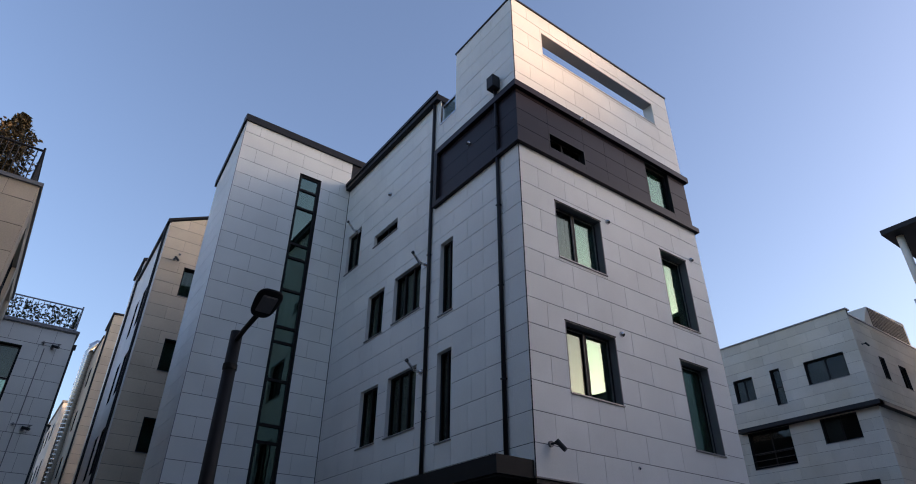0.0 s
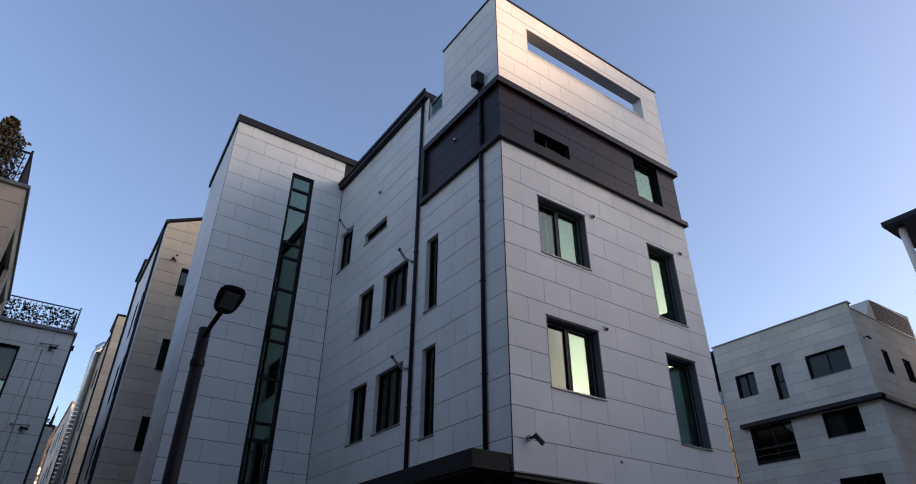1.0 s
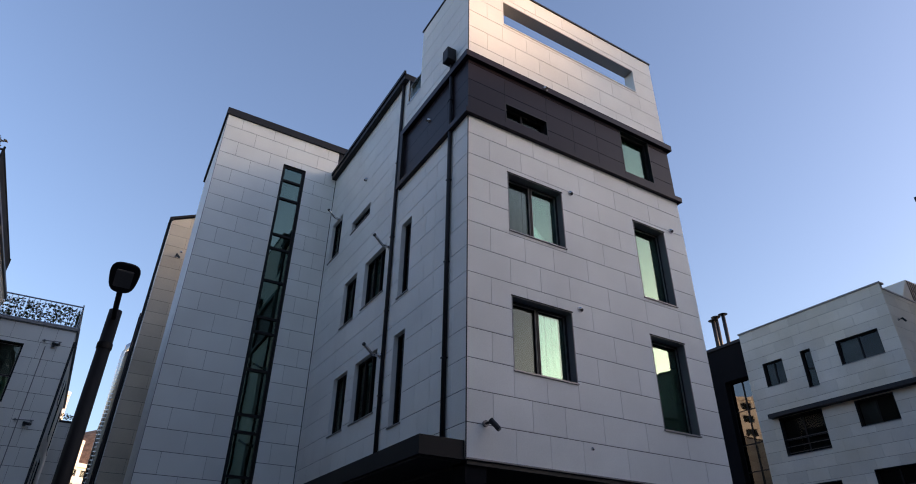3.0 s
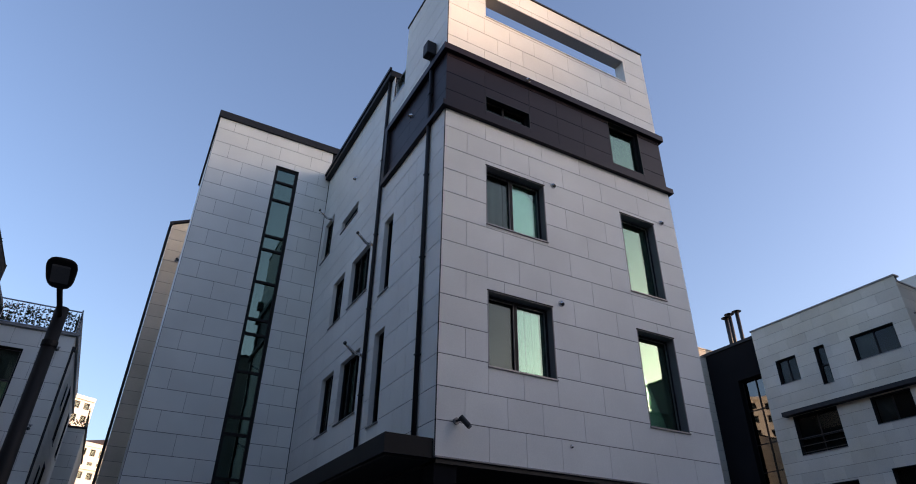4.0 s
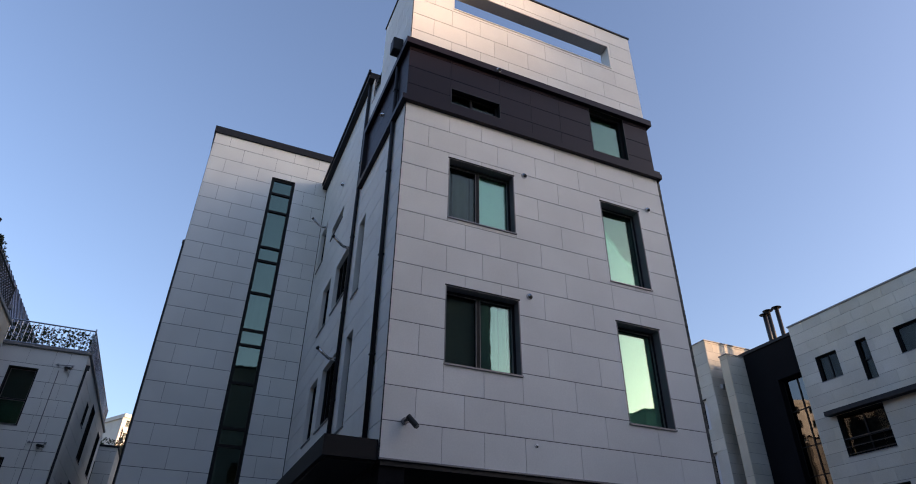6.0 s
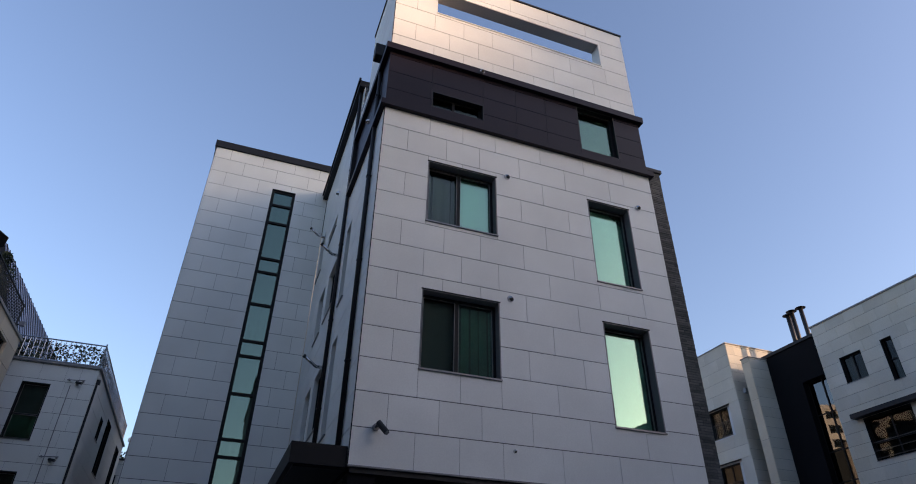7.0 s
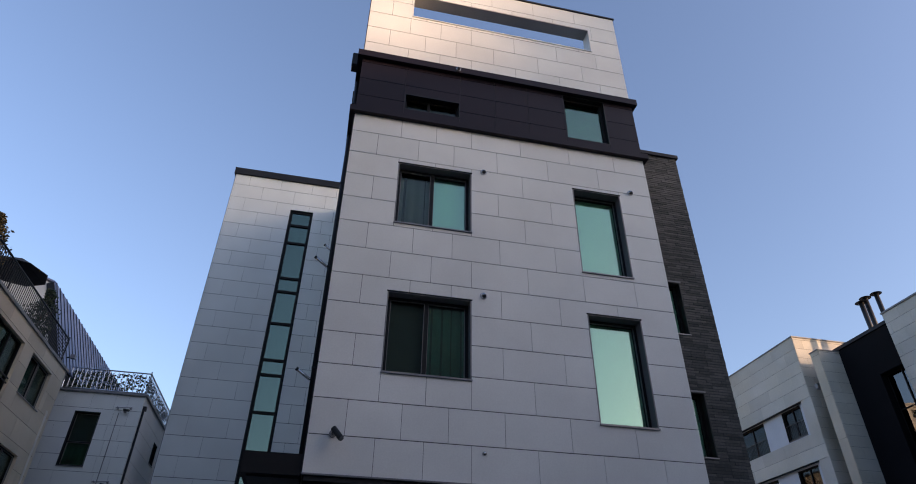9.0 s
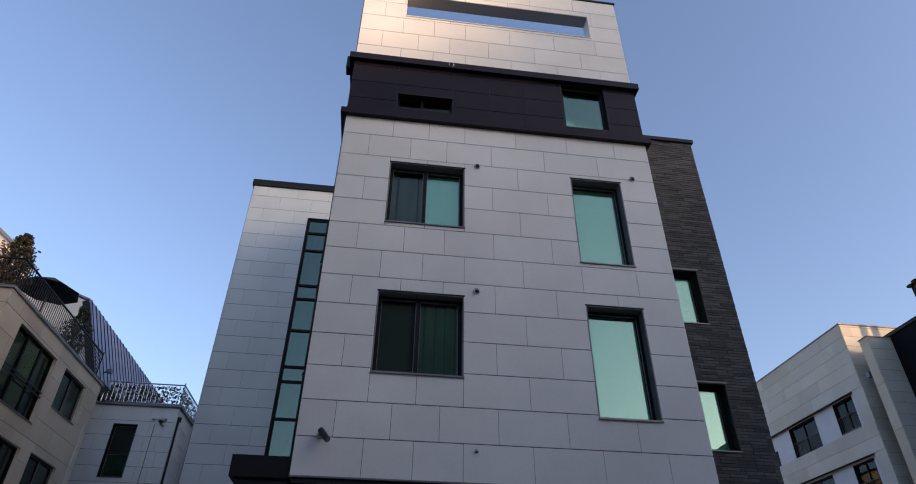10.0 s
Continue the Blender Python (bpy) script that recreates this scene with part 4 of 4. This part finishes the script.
clad(f1, E_, 45.5, 58, 0.13, 17.5, ew, LIMESTONE, STONE_JOINT, even_seams(45.5, 58, 1.3), (0.1, 0.49), name="lane_wall", piece="stone", pieces=False)
for r in ew:
    window(f1, E_, r, 0.15, FRAME, (), [DARK_GLASS], [ROOM_SHADE], sill=False)
Soup().box(4.0, 9, 45.5, 58, 0.13, 17.4).made("wall", LIMESTONE, f1)
Soup().box(3.55, 9, 45.4, 58, 17.5, 17.62).made("coping", CHARCOAL, f1)
f3 = thing("pale_end_house", "pale house at the end of the lane", "building")
P_ = west(3.5)
pw = [(a, a + 1.2, z, z + 1.4) for a in (63.2, 66.4, 69.6) for z in (14.2, 11.2, 8.2)]
clad(f3, P_, 62.02, 75, 0.13, 16.95, pw, WHITE_PAINT, STONE_JOINT, even_seams(62, 75, 2.6), (0.1, 1.0), name="lane_wall", piece="panel", pieces=False)
for r in pw:
    window(f3, P_, r, 0.15, FRAME, (), [DARK_GLASS], [ROOM_SHADE], sill=False)
Soup().box(3.52, 9, 61.6, 62, 0.13, 16.95).box(3.95, 9, 62, 75, 0.13, 16.9).made("wall", WHITE_PAINT, f3)
Soup().box(3.4, 9, 61.5, 75, 16.95, 17.1).made("coping", REVEAL, f3)
f2 = thing("brick_end_house", "red-brown brick house far down the lane", "building")
Soup().box(4.4, 12, 90, 102, 0.13, 20.0).made("wall", RED_BRICK, f2)
Soup().box(4.3, 12.1, 89.9, 102, 20.0, 20.3).made("coping", RED_BRICK, f2)
for z in (17.0, 14.0, 11.0):
    Soup().box(4.36, 4.5, 92, 93.6, z, z + 1.5).made("window", FRAME, f2)


# ---- far apartment blocks and hill ----
def block(x0, x1, y, z1, floors, bays, label, depth=14.0):
    t = thing("apartment_tower", label, "building", "far apartment towers")
    turn = radians(32)
    S_ = Plane(Vector((x0, y, 0)) - x0 * Vector((math.cos(turn), math.sin(turn), 0)), (math.cos(turn), math.sin(turn), 0), (math.sin(turn), -math.cos(turn), 0))
    holes = []
    fh = z1 / floors
    bw_ = (x1 - x0) / bays
    for i in range(floors):
        for j in range(bays):
            holes.append((x0 + (j + 0.22) * bw_, x0 + (j + 0.78) * bw_, i * fh + 0.9, (i + 1) * fh - 0.5))
    s = Soup()
    s.slab(S_, x0, x1, 0, z1, -depth, -0.4)
    for i in range(floors + 1):
        s.slab(S_, x0, x1, i * fh - 0.5, i * fh + 0.9, -0.5, 0)
    for j in range(bays + 1):
        s.slab(S_, x0 + (j - 0.22) * bw_, x0 + (j + 0.22) * bw_, 0, z1, -0.5, -0.02)
    body = s.made("wall", WHITE_PAINT, t)
    for h in holes:
        if h[2] > z1 * 0.35:
            w = Soup().slab(S_, *h, -0.42, -0.35).made("window", FRAME, t)
            Soup().slab(S_, h[0] + 0.15, h[1] - 0.15, h[2] + 0.2, h[3] - 0.15, -0.36, -0.33).made("pane", DARK_GLASS, w)
    Soup().slab(S_, x0 - 0.4, x1 + 0.4, z1, z1 + 0.9, -depth, 0.3).made("roof_edge", WHITE_PAINT, t)
    return t


block(-9.0, -1.8, 165, 43.5, 15, 3, "tall cream apartment tower in low sun")
block(-5.0, 4.5, 175, 35.3, 12, 4, "cream apartment tower in low sun")
block(-2.0, 9.5, 160, 27.4, 10, 5, "wide cream apartment tower with rows of windows")
# Out of view: added so the annex panes mirror a warm sunlit wall.
block(-80, -38, 85, 46.0, 15, 9, "broad unseen cream tower in low sun, added for reflections")
hill = bmesh.new()
bmesh.ops.create_grid(hill, x_segments=70, y_segments=30, size=1, matrix=Matrix.Translation((40, 620, 0)) @ Matrix.Diagonal((380, 160, 1, 1)))
for v in hill.verts:
    r = math.hypot((v.co.x - 60) / 300, (v.co.y - 620) / 160)
    v.co.z = -2 + 145 * max(0, math.cos(min(r, 1) * math.pi / 2)) ** 1.2 * (0.85 + 0.3 * noise.noise((v.co.x * 0.012, v.co.y * 0.012, 0)))
tagged(part("backdrop", hill, WOODED, smooth=True), "bare brown wooded hill far behind", "hill", kind="structure")


# ---- unseen houses added across the street, behind the camera ----
def plain_house(x0, x1, y0, y1, z1, label):
    t = thing("unseen_house", label, "building", "houses across the street")
    Soup().box(x0, x1, y0, y1, 0.13, z1).made("wall", DULL_STONE, t)
    Soup().box(x0 - 0.1, x1 + 0.1, y0 - 0.1, y1 + 0.1, z1, z1 + 0.2).made("coping", CHARCOAL, t)
    N_ = Plane((0, y1, 0), (1, 0, 0), (0, 1, 0))
    n = max(2, int((x1 - x0) / 3))
    for i in range(n):
        for z in (1.2, 4.2, 7.2, 10.2):
            if z + 2 < z1:
                u = x0 + (i + 0.3) * (x1 - x0) / n
                w = Soup().slab(N_, u, u + 1.3, z, z + 1.4, 0, 0.03).made("window", FRAME, t)
                Soup().slab(N_, u + 0.06, u + 1.24, z + 0.06, z + 1.34, 0.03, 0.035).made("pane", DARK_GLASS, w)
    return t


# Sized to block low sky from the walls and darken window reflections.
plain_house(-22, -3.4, -9, 10, 15.5, "unseen plain house added to darken the side wall")
plain_house(-14, -1.6, 47, 84, 12.5, "unseen plain house added to shade the far lane")
plain_house(-30, -12, -24, -13, 13.0, "unseen plain house across the street")
plain_house(-10, 7, -24, -13, 10.0, "unseen plain house across the street")
plain_house(7.2, 20.2, -24, -13, 18.5, "unseen tall house across the street, darkens reflections")
plain_house(20.6, 30.5, -24, -13, 9.0, "unseen low house across the street, cuts low sky")
plain_house(31, 45, -24, -13, 13.5, "unseen plain house across the street")
plain_house(46, 60, -24, -13, 20.3, "unseen long house across the street, darkens reflections")
# Unseen slabs, stepped in height to shape where the low sun reaches.
for y0, y1, z1 in ((-165, -136, 72.0), (-136, -124.7, 54.3), (-124.7, -123.4, 56.2), (-123.4, -97, 61.0), (-97, -60, 51.2)):
    t = thing("apartment_tower", "unseen plain block far along the street, added to shade the low sun", "building", "towers along the street")
    Soup().box(200, 203, y0, y1, -0.2, z1).made("wall", WHITE_PAINT, t)

# ---- street lamp ----
lamp = thing("street_lamp", "dark grey street lamp with a flat head on an arm", "street lamp")
Soup().tube([(2.07, 7.97, 0.13), (2.07, 7.97, 4.86)], 0.1, 20, 0.075).made("pole", LAMP_GREY, lamp, smooth=True)
Soup().tube([(2.07, 7.97, 0.13), (2.07, 7.97, 0.5)], 0.14, 20).made("base", LAMP_GREY, lamp)
col = Soup().tube([(2.07, 7.97, 4.35), (2.07, 7.97, 4.42)], 0.088, 20).made("collar", LAMP_GREY, lamp)
Soup().tube([(2.07, 7.97, 4.7), (2.07, 7.92, 4.74), (2.06, 7.6, 4.78), (2.05, 7.08, 4.82)], 0.032, 12).made("arm", LAMP_GREY, lamp, smooth=True)
bm = bmesh.new()
bmesh.ops.create_uvsphere(bm, u_segments=28, v_segments=14, radius=1)
for v in bm.verts:
    x, y, z = v.co
    k = (abs(x) ** 3.2 + abs(y) ** 3.2) ** (1 / 3.2)
    m = math.hypot(x, y)
    f = m / k if k > 1e-6 else 1
    v.co = Vector((x * f * (0.15 - 0.022 * y), y * f * 0.23, z * (0.07 if z > 0 else 0.042)))
head = part("head", bm, LAMP_GREY, lamp, smooth=True)
head.matrix_basis = pose(2.05, 6.92, 4.86, -24)
bm = bmesh.new()
bmesh.ops.create_cube(bm, size=1, matrix=Matrix.Translation((0, -0.02, -0.036)) @ Matrix.Diagonal((0.18, 0.26, 0.024, 1)))
bmesh.ops.bevel(bm, geom=bm.edges[:], offset=0.008, segments=2, affect="EDGES")
part("lens", bm, LENS, head)
for k in (-0.045, 0.045):
    bm = bmesh.new()
    bmesh.ops.create_cube(bm, size=1, matrix=Matrix.Translation((k, -0.02, -0.05)) @ Matrix.Diagonal((0.012, 0.24, 0.008, 1)))
    part("rib", bm, LENS, head)


# ---- terrace plants and parasol ----
def shrub(x, y, z, height, width, count, mat, seed, label, name="shrub"):
    t = thing(name, label, "shrub", "terrace plants")
    r = random.Random(seed)
    Soup().tube([(x, y, z), (x + 0.03, y, z + height * 0.5), (x, y, z + height * 0.85)], 0.05, 8, 0.012).made("trunk", BARK, t)
    s = Soup()
    for _ in range(26):
        k = r.uniform(0.12, 0.9)
        a = r.uniform(0, 6.28)
        w = width * 0.5 * min(1, 1.25 * (1 - k) + 0.12)
        s.tube([(x, y, z + height * k * 0.8), (x + w * math.cos(a), y + w * math.sin(a), z + height * (k * 0.85 + 0.08))], 0.012, 5, 0.004)
    s.made("branch", BARK, t)
    verts, faces = [], []
    for _ in range(count):
        k = r.random() ** 1.15
        a = r.uniform(0, 6.28)
        edge = width * 0.5 * math.sin(math.pi * (0.16 + 0.82 * k)) ** 0.65 * (0.8 + 0.75 * noise.noise((math.cos(a) * 1.7 + seed, math.sin(a) * 1.7, k * 4.5)))
        q = edge * r.uniform(0.35, 1.05)
        p = Vector((x + q * math.cos(a), y + q * math.sin(a), z + height * (0.1 + 0.9 * k)))
        d = Vector((r.uniform(-1, 1), r.uniform(-1, 1), r.uniform(-0.3, 1))).normalized()
        e = d.cross(Vector((r.uniform(-1, 1), r.uniform(-1, 1), r.uniform(-1, 1)))).normalized()
        w = r.uniform(0.03, 0.065)
        n = len(verts)
        verts += [p - d * w, p + e * w * 0.55, p + d * w, p - e * w * 0.55]
        faces.append((n, n + 1, n + 2, n + 3))
    mesh_part("crown", verts, faces, mat, t)["kind"] = "stuff"
    return t


def planter(x, y, z):
    t = thing("planter", "dark round planter on the roof terrace", "planter", "planters")
    Soup().tube([(x, y, z), (x, y, z + 0.4)], 0.2, 16, 0.27).made("pot", CHARCOAL, t)


planter(-1.85, 15.2, 9.58)
shrub(-1.85, 15.2, 9.85, 1.95, 1.1, 3400, LEAF, 2, "cone-shaped bronze evergreen shrub in a terrace planter")
planter(-1.95, 19.9, 9.58)
shrub(-1.95, 19.9, 9.9, 2.05, 1.0, 2000, LEAF_GREEN, 7, "dark green shrub behind the terrace railing")
planter(-3.1, 15.3, 9.58)
shrub(-3.1, 15.3, 9.9, 1.2, 0.9, 1500, LEAF, 12, "low bronze shrub behind the terrace railing")
par = thing("parasol", "closed-in black fabric parasol on the roof terrace", "parasol")
Soup().tube([(-2.5, 18.4, 9.5), (-2.5, 18.4, 12.2)], 0.03, 8).made("pole", BLACK, par)
bm = bmesh.new()
bmesh.ops.create_cone(bm, cap_ends=False, segments=8, radius1=0.95, radius2=0.04, depth=0.5, matrix=Matrix.Translation((-2.5, 18.4, 11.95)))
bmesh.ops.solidify(bm, geom=bm.faces[:], thickness=0.01)
part("canopy", bm, FABRIC, par)
Soup().tube([(-2.5, 18.4, 9.4), (-2.5, 18.4, 9.6)], 0.3, 16).made("base", CHARCOAL, par)
